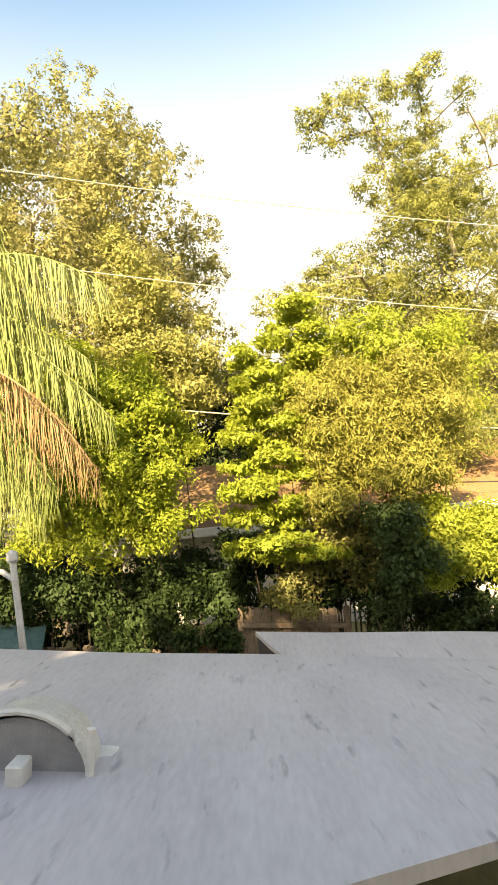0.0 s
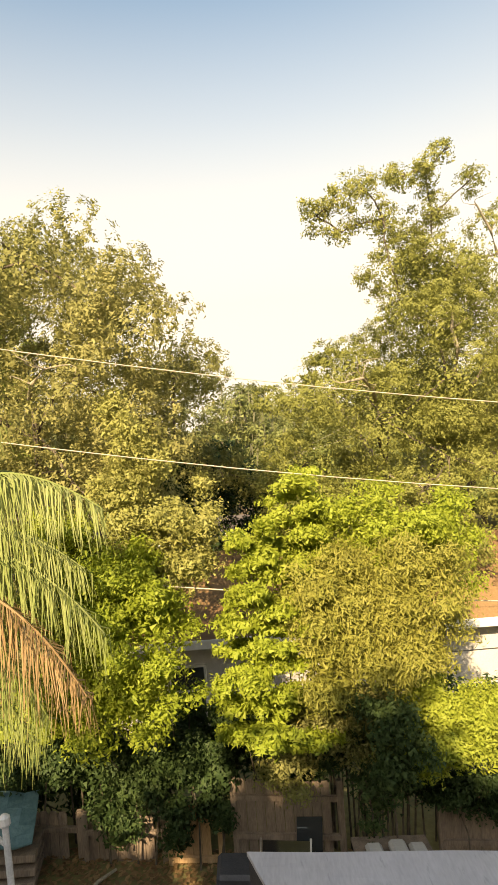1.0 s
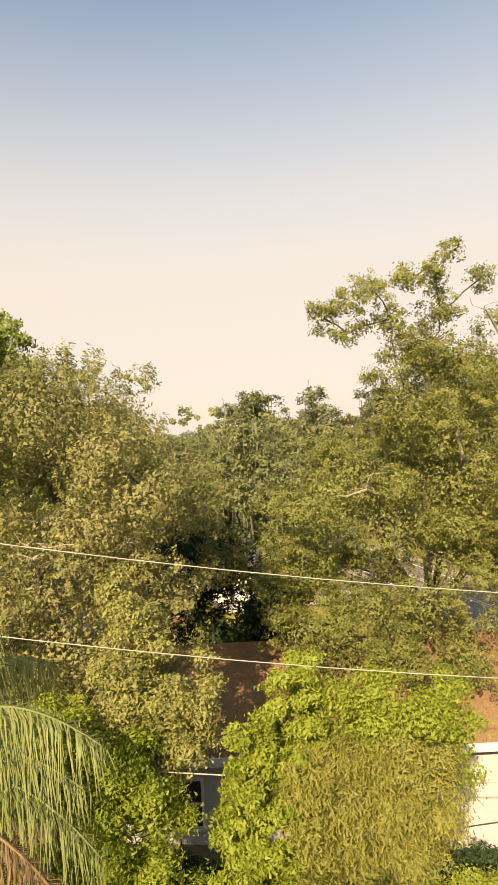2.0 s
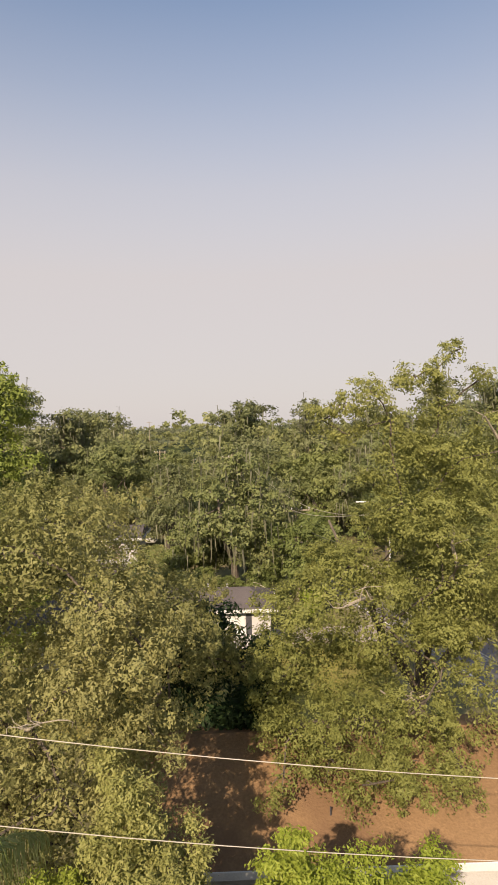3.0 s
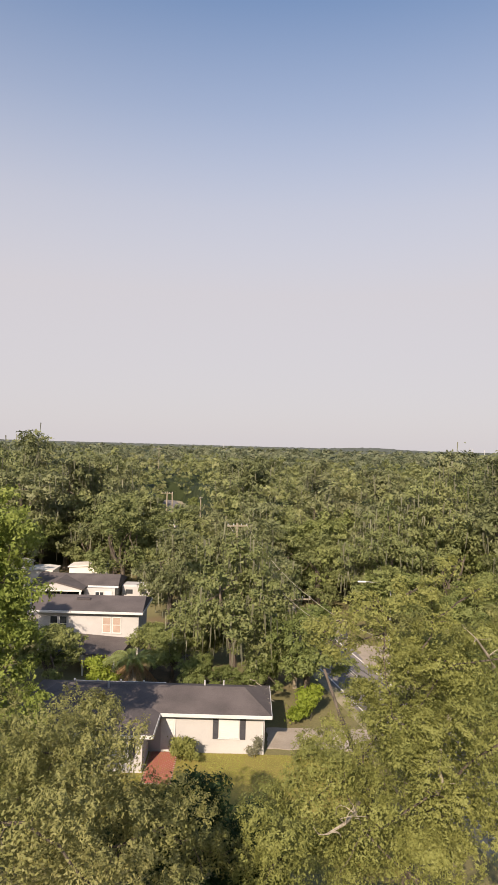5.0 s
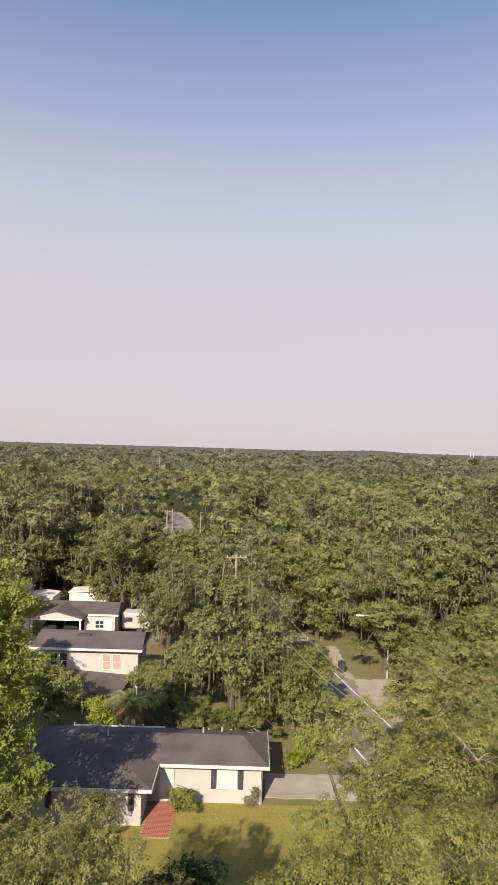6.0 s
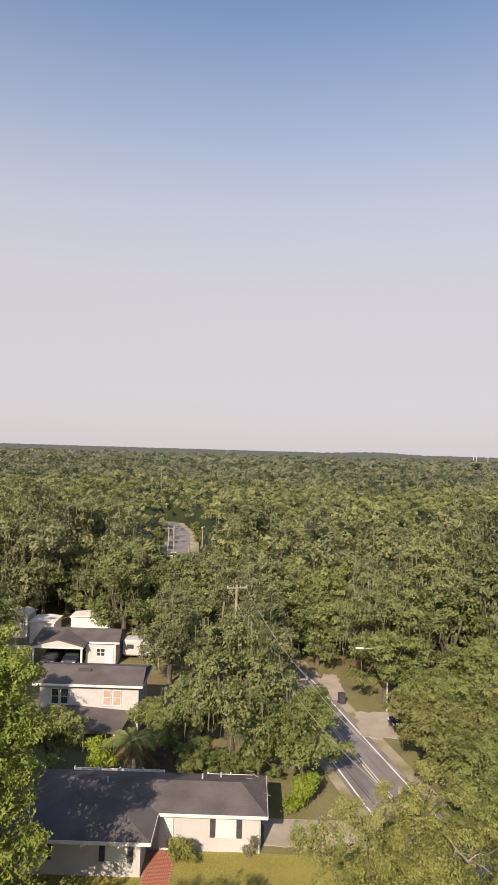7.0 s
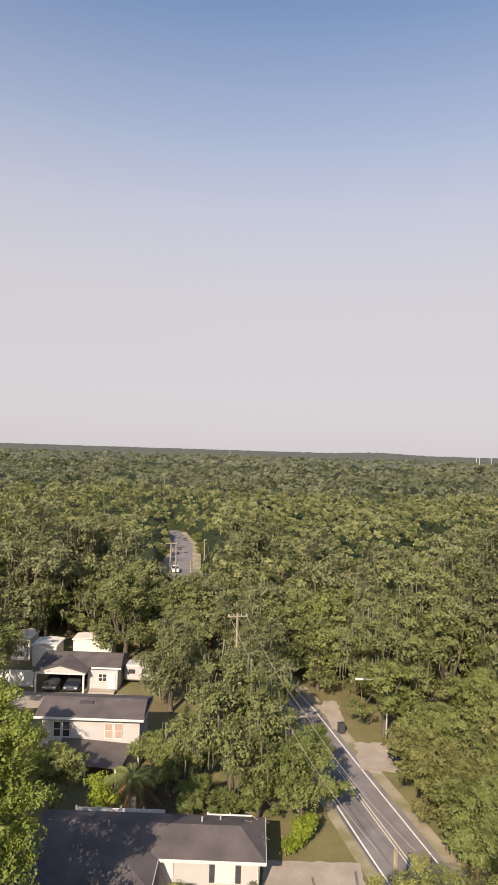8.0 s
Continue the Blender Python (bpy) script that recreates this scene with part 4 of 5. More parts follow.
board_fence(-8.0, -4.3, 13.0, 2.05, 0.1, FENCE_WOOD, "weathered board fence overgrown with vines")
board_fence(-4.1, -2.95, 12.95, 1.66, 0.1, FENCE_WOOD, "weathered board fence in shade")
# The sun patch on the fence is put into this section's wood colour.
board_fence(-2.75, -2.05, 12.9, 1.75, 0.08, FENCE_LIT, "board fence section coloured tan as a sunlit patch")
board_fence(-1.7, -0.12, 12.8, 2.1, 0.1, FENCE_WOOD, "taller grey board gate with rails")
board_fence(1.6, 7.0, 13.0, 1.6, 0.1, FENCE_WOOD, "shaded board fence below the hedge")


def clutter():
    mirror, n, l, b = material("mirror", 0.08, 1.0)
    b.inputs["Base Color"].default_value = (0.7, 0.72, 0.7, 1)
    t = thing("glass_pane", pose(-1.0, 12.35, 0.9, -12, 6, 0), "loose reflecting glass pane leaning on the fence", "pane")
    box_part("glass", mirror, t, -0.38, -0.012, -0.45, 0.34, 0.012, 0.42)
    for a in ((-0.41, -0.4, -0.48, 0.45), (0.34, 0.37, -0.48, 0.45)):
        box_part("frame", TRIM, t, a[0], -0.02, a[2], a[1], 0.02, a[3], 0.005)
    t = thing("window_sash", pose(-0.62, 12.62, 1.0, -6, 4, 0), "dark glazed window sash leaning on the gate", "window")
    box_part("pane", GLASS, t, -0.2, -0.01, -0.5, 0.2, 0.01, 0.5)
    box_part("frame", DARK, t, -0.24, -0.02, -0.54, 0.24, -0.012, -0.5)
    t = thing("crate", pose(0.55, 12.1, 0.42, 0, 4, 2), "dark open wooden crate with pale rim", "crate")
    box_part("body", DARK, t, -0.55, -0.4, 0, 0.55, 0.4, 0.72, 0.02)
    box_part("rim", FENCE_WOOD, t, -0.58, -0.43, 0.72, 0.58, 0.43, 0.78, 0.01)
    for i, (x, z) in enumerate(((-0.3, 0.1), (0.05, 0.14), (0.35, 0.09))):
        box_part("lump", STUCCO, t, x - 0.13, -0.2, 0.78, x + 0.12, 0.15, 0.78 + z, 0.04, "pale bundle")
    t = thing("grill", pose(-1.75, 11.9, 0.6, 0, 5, 0), "dark covered barbecue grill", "grill")
    bm = bmesh.new()
    box(bm, -0.32, -0.28, 0.0, 0.32, 0.28, 0.78, 0.05)
    part("cover", bm, SHUTTER, t)
    for s in (-0.2, 0.2):
        tube_part("handle", GALV, t, [(s, -0.3, 0.5), (s, -0.36, 0.62)], [0.015, 0.015], 6)
    blue = surface("faded blue tarpaulin", (0.04, 0.1, 0.12), (0.08, 0.16, 0.18), 2, 0.6, 8, 0.3)
    t = thing("covered_stack", pose(-5.5, 12.45, 0.85, 0, 5, 8), "stack of boards under faded blue tarpaulin", "stack")
    for k in range(4):
        box_part("board", FENCE_WOOD, t, -0.7, -0.35, 0.05 + 0.2 * k, 0.7, 0.35, 0.16 + 0.2 * k, 0.01)
    bm = bmesh.new()
    sheet_roof(bm, ((-0.78, -0.45, 0.93), (0.66, -0.42, 0.97), (0.6, 0.42, 1.3), (-0.72, 0.4, 1.36)), 0.03, 6, 0.03)
    part("tarpaulin", bm, blue, t)
    rng = random.Random(9)
    for k in range(7):
        x, y = -4.9 + rng.uniform(0, 1.9), 11.6 + rng.uniform(-0.3, 0.9)
        a, L = rng.uniform(0, 3), rng.uniform(0.4, 0.9)
        z = float(ground_z(x, y)) + 0.04 + 0.02 * k
        bm = bmesh.new()
        tube(bm, [(-L / 2, 0, 0), (0, 0.05, 0.02), (L / 2, 0, 0)], [0.03, 0.027, 0.02], 6)
        ob = part("fallen_branch", bm, BARK_PALE, None)
        ob.matrix_world = pose(x, y, z, 0, 5, math.degrees(a))
        tagged(ob, "dry fallen branch lying on leaf litter", "branch", "fallen branches")


clutter()


def litter():
    rng = np.random.default_rng(21)
    n = 9000
    x, y = rng.uniform(-7, 4, n), rng.uniform(10.8, 13.2, n)
    c = np.stack([x, y, ground_z(x, y) + 0.02 + 0.03 * rng.random(n)], 1)
    tagged(new("leaf_litter", quad_mesh("leaf_litter", leaf_verts(rng, c, np.tile([0, 0, 2.0], (n, 1)), 0.1), LEAF_DEAD)), "brown fallen leaves along the fence", "leaf litter", kind="stuff")
    n = 42000
    x, y = rng.uniform(-13.8, 6.9, n), rng.uniform(29.6, 39.7, n)
    k = rng.random(n) < 0.35 + 0.65 * (np.sin(x * 1.3 + np.sin(y)) * np.cos(y * 0.9) > -0.2)
    k &= ~((x > -14) & (x < -6.2) & (y > 37.2))
    c = np.stack([x[k], y[k], 0.03 + 0.03 * rng.random(k.sum())], 1)
    tagged(new("grass", quad_mesh("grass", leaf_verts(rng, c, np.tile([0, -1.2, 0.4], (len(c), 1)), 0.09, 0.3, 0.0, 3), LEAF_BAMBOO, k=3)), "dry yellowish lawn grass", "grass", kind="stuff")


litter()


# ---- near plants ----
def shrub(name, lobes, count, leaf, sprig, mat, label, seed, aspect=0.55, droop=0.0, stems=5, low=-0.9, root=None):
    """A shrub from lobes in the world's places: stems and foliage."""
    L = np.asarray(lobes, float)
    bx, by = L[:, 0].mean(), root or L[:, 1].mean()
    bz = float(ground_z(bx, by))
    t = thing(name, pose(bx, by, bz), label, "shrub")
    rel = [(x - bx, y - by, z - bz, a, b, c) for x, y, z, a, b, c in lobes]
    rng = np.random.default_rng(seed)
    c, out, cen = crown_points(rng, sublobes(rng, rel, 7), count, sprig, low)
    fill, u = inner_leaves(rng, rel, count // 6)
    new("foliage", quad_mesh("foliage", np.concatenate([leaf_verts(rng, c, out, leaf, aspect, droop, 3), leaf_verts(rng, fill, u, leaf * 1.4, aspect, 0.0, 3)]), mat, k=3)).parent = t
    for i in range(stems):
        x, y, z = rel[i % len(rel)][:3]
        tube_part("stem", BARK, t, [(x * 0.7, y * 0.1, -0.1), (x * 0.8 + 0.05, y * 0.2, z * 0.5), (x, y, z)], [0.02, 0.014, 0.006], 5)
    return t


def lobes_in(x0, x1, z0, z1, y, n, seed, r=0.42, flat=1.0):
    """Overlapping lobes spread over an upright stretch of a plant."""
    g = random.Random(seed)
    return [(x0 + (x1 - x0) * ((i * 0.618) % 1), y + g.uniform(-0.25, 0.25), z0 + (z1 - z0) * (i + 0.5) / n + g.uniform(-0.1, 0.1), r * g.uniform(0.8, 1.2), r * g.uniform(0.8, 1.1), r * flat * g.uniform(0.8, 1.2)) for i in range(n)]


shrub("lime_shrub", lobes_in(-3.6, -2.4, 3.1, 5.6, 12.1, 15, 1, 0.48), 28000, 0.062, 0.085, LEAF_LIME, "bright lime-green leafy shrub behind the fence", 31, root=13.4)


def layers_of(x, y, z0, z1, reach, n, seed):
    """Flat leafy layers that stagger round a slim stem."""
    g = random.Random(seed)
    got = []
    for i in range(n):
        f, a = i / (n - 1), 2.4 * i
        r = reach * (1 - 0.5 * f)
        got.append((x + 0.55 * r * math.cos(a), y + 0.4 * r * math.sin(a), z0 + (z1 - z0) * f + g.uniform(-0.04, 0.04), r * g.uniform(0.5, 0.7), r * 0.5, 0.13))
    return got


shrub("lime_sapling", layers_of(-1.15, 12.1, 2.9, 6.1, 0.8, 22, 2), 22000, 0.075, 0.055, LEAF_LIME, "bright green sapling with layered leaf sprays", 32, 0.5, 0.3, 3, root=13.2)
shrub("lime_sapling", layers_of(-0.45, 12.5, 4.3, 6.8, 0.75, 17, 3), 18000, 0.075, 0.055, LEAF_LIME, "taller green sapling with layered leaf sprays", 39, 0.5, 0.3, 3, root=13.4)
shrub("bamboo_clump", lobes_in(-0.4, 1.55, 3.6, 5.5, 12.2, 20, 4, 0.48), 46000, 0.082, 0.1, LEAF_BAMBOO, "dense ochre-green bamboo clump", 33, 0.26, -1.2, 12, root=13.4)
shrub("lime_shrub", lobes_in(-0.4, 2.3, 4.7, 6.2, 12.7, 19, 5, 0.46), 31000, 0.062, 0.085, LEAF_LIME, "bright green shrub rising behind bamboo", 34, root=13.6)
shrub("lime_shrub", lobes_in(1.1, 3.0, 2.3, 3.3, 12.3, 14, 6, 0.44), 24000, 0.06, 0.085, LEAF_LIME, "yellow-green shrub above the shaded fence", 35, root=13.4)
shrub("cedar_shrub", lobes_in(-3.5, -2.2, 4.6, 6.4, 12.8, 10, 7, 0.44) + lobes_in(-3.3, -2.5, 6.4, 7.9, 12.8, 6, 8, 0.32, 1.5) + [(-1.95, 13.2, 6.2, 0.3, 0.3, 0.6), (-2.05, 13.2, 5.4, 0.35, 0.3, 0.6)], 28000, 0.062, 0.08, LEAF_OAK, "olive cedar-like shrub with pointed tops", 36, root=13.6)
shrub("lime_shrub", lobes_in(-4.6, -3.6, 3.2, 6.3, 12.5, 10, 9, 0.5), 18000, 0.065, 0.09, LEAF_LIME, "green leafy shrub beside the palm", 37, root=13.5)
shrub("olive_shrub", lobes_in(-0.9, 0.6, 2.2, 3.3, 12.6, 10, 10, 0.42), 14000, 0.06, 0.085, LEAF_DRY, "olive-brown leafy shrub above the board gate", 38, root=13.4)
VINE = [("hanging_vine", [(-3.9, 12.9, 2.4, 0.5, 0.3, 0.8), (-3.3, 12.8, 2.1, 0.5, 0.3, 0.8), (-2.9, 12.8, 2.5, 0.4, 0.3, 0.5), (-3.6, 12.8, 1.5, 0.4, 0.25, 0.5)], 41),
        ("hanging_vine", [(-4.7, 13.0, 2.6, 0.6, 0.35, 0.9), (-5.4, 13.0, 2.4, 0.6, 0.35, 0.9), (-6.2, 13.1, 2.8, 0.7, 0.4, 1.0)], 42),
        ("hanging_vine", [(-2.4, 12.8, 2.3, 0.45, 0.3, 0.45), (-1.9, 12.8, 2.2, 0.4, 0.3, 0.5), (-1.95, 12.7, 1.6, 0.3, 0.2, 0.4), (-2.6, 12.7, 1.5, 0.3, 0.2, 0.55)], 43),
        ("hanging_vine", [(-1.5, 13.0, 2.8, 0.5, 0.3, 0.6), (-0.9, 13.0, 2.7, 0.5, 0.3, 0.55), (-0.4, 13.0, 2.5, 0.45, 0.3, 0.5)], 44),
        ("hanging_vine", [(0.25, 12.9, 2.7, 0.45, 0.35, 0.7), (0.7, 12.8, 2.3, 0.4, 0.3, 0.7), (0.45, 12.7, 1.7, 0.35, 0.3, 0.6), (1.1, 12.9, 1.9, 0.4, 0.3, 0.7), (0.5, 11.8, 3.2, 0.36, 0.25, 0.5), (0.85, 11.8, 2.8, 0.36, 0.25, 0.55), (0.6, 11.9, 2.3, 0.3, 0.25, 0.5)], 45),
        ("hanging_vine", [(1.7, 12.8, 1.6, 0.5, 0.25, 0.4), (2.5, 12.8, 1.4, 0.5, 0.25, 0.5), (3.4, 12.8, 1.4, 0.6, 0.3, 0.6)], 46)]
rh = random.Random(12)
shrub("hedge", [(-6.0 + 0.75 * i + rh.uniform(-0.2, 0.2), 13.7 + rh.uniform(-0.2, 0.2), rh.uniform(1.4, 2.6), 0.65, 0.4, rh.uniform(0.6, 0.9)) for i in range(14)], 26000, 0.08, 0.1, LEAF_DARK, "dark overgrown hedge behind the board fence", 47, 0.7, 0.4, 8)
# Leafy mass added to fill in the deep shade behind the left oak.
shrub("shade_thicket", [(-2.0, 22.4, 4.0, 1.5, 1.2, 1.6), (-0.6, 22.6, 3.8, 1.2, 1.2, 1.6), (-3.4, 22.4, 5.4, 1.5, 1.3, 1.5), (-4.8, 22.4, 4.7, 1.4, 1.2, 2.0), (-2.4, 22.6, 2.2, 1.8, 1.2, 1.6), (-3.2, 22.6, 6.6, 1.6, 1.1, 1.2), (-1.9, 22.8, 6.4, 1.4, 1.1, 1.1), (-0.4, 22.9, 5.2, 1.1, 1.0, 1.1), (-4.0, 22.6, 2.4, 1.6, 1.2, 1.8), (-0.6, 22.6, 2.0, 1.4, 1.1, 1.6)], 34000, 0.14, 0.15, LEAF_DARK, "dark leafy mass added as deep shade behind the oak", 48)
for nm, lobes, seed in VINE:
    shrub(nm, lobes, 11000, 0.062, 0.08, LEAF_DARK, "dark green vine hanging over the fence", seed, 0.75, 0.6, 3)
shrub("round_shrub", [(-4.1, 38.7, 0.75, 0.75, 0.65, 0.75), (-3.7, 38.6, 0.65, 0.55, 0.5, 0.65), (-4.4, 38.9, 0.6, 0.5, 0.5, 0.6)], 4500, 0.14, 0.1, LEAF_OAK, "clipped round green shrub by the house wall", 51)
shrub("flowering_shrub", [(0.15, 39.4, 0.5, 0.3, 0.2, 0.5), (-0.2, 39.4, 0.3, 0.3, 0.2, 0.3)], 700, 0.13, 0.12, MOSS, "thin pale shrub at the house corner", 52)
shrub("lime_shrub", [(3.6, 44.6, 1.0, 0.8, 0.7, 1.0), (3.1, 44.2, 0.6, 0.6, 0.5, 0.6), (4.1, 44.9, 1.4, 0.6, 0.6, 0.9)], 3200, 0.2, 0.16, LEAF_LIME, "bright green shrub beside the parking slab", 53)
shrub("lime_shrub", [(-11.6, 48.6, 1.5, 0.9, 0.8, 1.0), (-11.0, 48.2, 1.0, 0.8, 0.7, 0.9)], 3000, 0.2, 0.2, LEAF_LIME, "yellow-green shrub beside the palm", 54)


def frond(rng, base, mid, tip, width, mat, parent, n=64, dead=False):
    """An arching feather frond with hanging leaflets."""
    b, m, p = (np.array(v, float) for v in (base, mid, tip))
    ts = np.linspace(0.08, 1, n)
    curve = (1 - ts)[:, None] ** 2 * b + 2 * (ts * (1 - ts))[:, None] * m + ts[:, None] ** 2 * p
    rachis = [tuple(b)] + [tuple(c) for c in curve[::5]] + [tuple(p)]
    f = tube_part("frond", LEAF_DEAD if dead else LEAF_PALM, parent, rachis, [0.035 - 0.028 * i / len(rachis) for i in range(len(rachis))], 5, "dead brown frond" if dead else "")
    d = np.gradient(curve, axis=0)
    d /= np.linalg.norm(d, axis=1)[:, None]
    side = np.cross(d, [0, 0, 1.0])
    side /= np.linalg.norm(side, axis=1)[:, None] + 1e-6
    vs = []
    for s in (-1, 1):
        for k in range(2):
            L = width * (0.35 + 0.65 * np.sin(np.pi * np.clip(ts * 0.9 + 0.08, 0, 1))) * rng.uniform(0.75, 1.1, n)
            out = side * s * rng.uniform(0.25, 0.55, n)[:, None] + d * 0.3 + np.array([0, 0, 0.1])
            end1 = curve + out * (L * 0.45)[:, None] + np.stack([rng.normal(0, 0.03, n), rng.normal(0, 0.05, n), -L * 0.1], 1)
            end2 = end1 + out * (L * 0.18)[:, None] + np.stack([rng.normal(0, 0.06, n), rng.normal(0, 0.06, n), -L * rng.uniform(0.55, 0.95, n)], 1)
            w = d * 0.0095
            vs.append(np.stack([curve - w, curve + w, end1 + w, end1 - w], 1).reshape(-1, 3))
            vs.append(np.stack([end1 - w, end1 + w, end2 + w * 0.2, end2 - w * 0.2], 1).reshape(-1, 3))
    fringe = new("leaflet_fringe", quad_mesh("leaflet_fringe", np.concatenate(vs), LEAF_DEAD if dead else mat))
    fringe.parent = f
    tagged(fringe, "brown dry leaflets" if dead else "narrow drooping green leaflets", kind="stuff")


def palm(x, y, h, label, fronds, width, mat, seed, trunk=0.16, skirt=()):
    z = float(ground_z(x, y))
    t = thing("palm_tree", pose(x, y, z), label, "palm tree")
    rng = np.random.default_rng(seed)
    tube_part("trunk", BARK_PALE, t, [(0, 0, -0.3), (0.02, 0, h * 0.5), (0, 0, h)], [trunk * 1.25, trunk, trunk * 0.9], 10)
    for (mx, my, mz), (tx, ty, tz), dead in fronds:
        frond(rng, (0, 0, h), (mx, my, h + mz), (tx, ty, h + tz), width, mat, t, dead=dead)
    return t


palm(-5.7, 10.7, 4.95, "tall palm with drooping feathery fronds", [
    ((1.0, -0.1, 2.0), (2.75, -0.2, 0.7), False), ((0.9, 0.2, 1.2), (2.35, 0.3, -0.1), False), ((1.5, -0.3, 0.25), (2.45, -0.35, -1.5), True), ((0.9, -0.2, -0.4), (1.75, -0.3, -2.0), False),
    ((1.3, 0.1, 0.9), (2.6, 0.1, -0.9), False), ((1.0, -0.3, 0.2), (2.0, -0.4, -1.7), False),
    ((0.5, 1.0, 1.9), (1.4, 2.2, 0.9), False), ((-0.8, 0.6, 1.9), (-2.2, 1.4, 0.5), False), ((-1.0, -0.4, 1.6), (-2.5, -0.8, 0.0), False),
    ((-0.4, -1.0, 1.7), (-1.0, -2.3, 0.3), False), ((0.3, 0.4, 2.5), (1.2, 0.6, 1.9), False)], 1.25, LEAF_PALM, 61)
rngp = random.Random(8)
palm(-9.1, 48.9, 2.1, "low feather palm with tan dead skirt behind the house", [((1.0 * math.cos(a), 1.0 * math.sin(a), 1.2 if k < 12 else -0.3), (2.2 * math.cos(a), 2.2 * math.sin(a), 0.2 if k < 12 else -1.7), k >= 12) for k, a in enumerate([0.524 * i + rngp.uniform(-0.2, 0.2) for i in range(12)] + [0.9 * i for i in range(7)])], 0.8, LEAF_PALM, 62, 0.3)
patio()

# ---- trees ----
LEFT_LOBES = [(-5, 14.6, 10.9, 1.9, 1.6, 1.4), (-3.6, 14.3, 10.0, 1.2, 1.2, 1.1), (-2.9, 14.4, 7.7, 0.9, 0.9, 0.9), (-3.2, 14.8, 6.7, 0.9, 0.9, 0.9), (-2.6, 15.8, 7.4, 0.8, 0.9, 0.8), (-2.8, 14.0, 9.3, 0.9, 1, 1.0), (-4, 14, 8.6, 1.4, 1.2, 1.3), (-5.8, 14, 8, 1.6, 1.4, 1.6), (-2.5, 15.6, 8.9, 0.9, 1.0, 0.8),
              (-2.0, 20.6, 6.6, 1.1, 1.1, 0.7), (-1.0, 21.0, 6.2, 0.9, 0.9, 0.6), (-4.2, 13.8, 6.7, 1.3, 1.1, 1.3), (-5.8, 13.6, 5.8, 1.5, 1.1, 1.5), (-3.1, 13.9, 6.0, 0.8, 0.7, 1.4), (-7.2, 15, 10.2, 1.9, 1.8, 1.7),
              (-8.5, 16, 8, 1.9, 1.9, 1.9), (-6.5, 17, 11.2, 2, 2, 1.3), (-4.3, 17, 11, 1.8, 1.8, 1.2), (-2.6, 17.8, 9.0, 1.3, 1.4, 0.9), (-8.5, 18.5, 10.5, 2, 2, 1.5), (-5.5, 19.5, 10.0, 2, 1.8, 1.3), (-5.0, 15.4, 6.4, 1.6, 1.4, 1.6), (-6.8, 15.5, 6.4, 1.8, 1.6, 1.8), (-4.4, 17.4, 8.4, 1.7, 1.5, 1.4), (-6.8, 18.5, 8.5, 2, 1.8, 1.8), (-8.8, 17, 6, 1.8, 1.8, 1.8), (-5.5, 20.5, 6.8, 2, 1.5, 1.8), (-3.2, 19.6, 8.3, 1.5, 1.4, 1.0), (-4.8, 13.9, 4.7, 1.3, 0.9, 1.3), (-6.7, 14.2, 4.2, 1.6, 1.2, 1.6), (-3.5, 14.3, 4.8, 0.8, 0.7, 1.1), (-5.8, 16.2, 4.6, 1.8, 1.5, 1.6)]
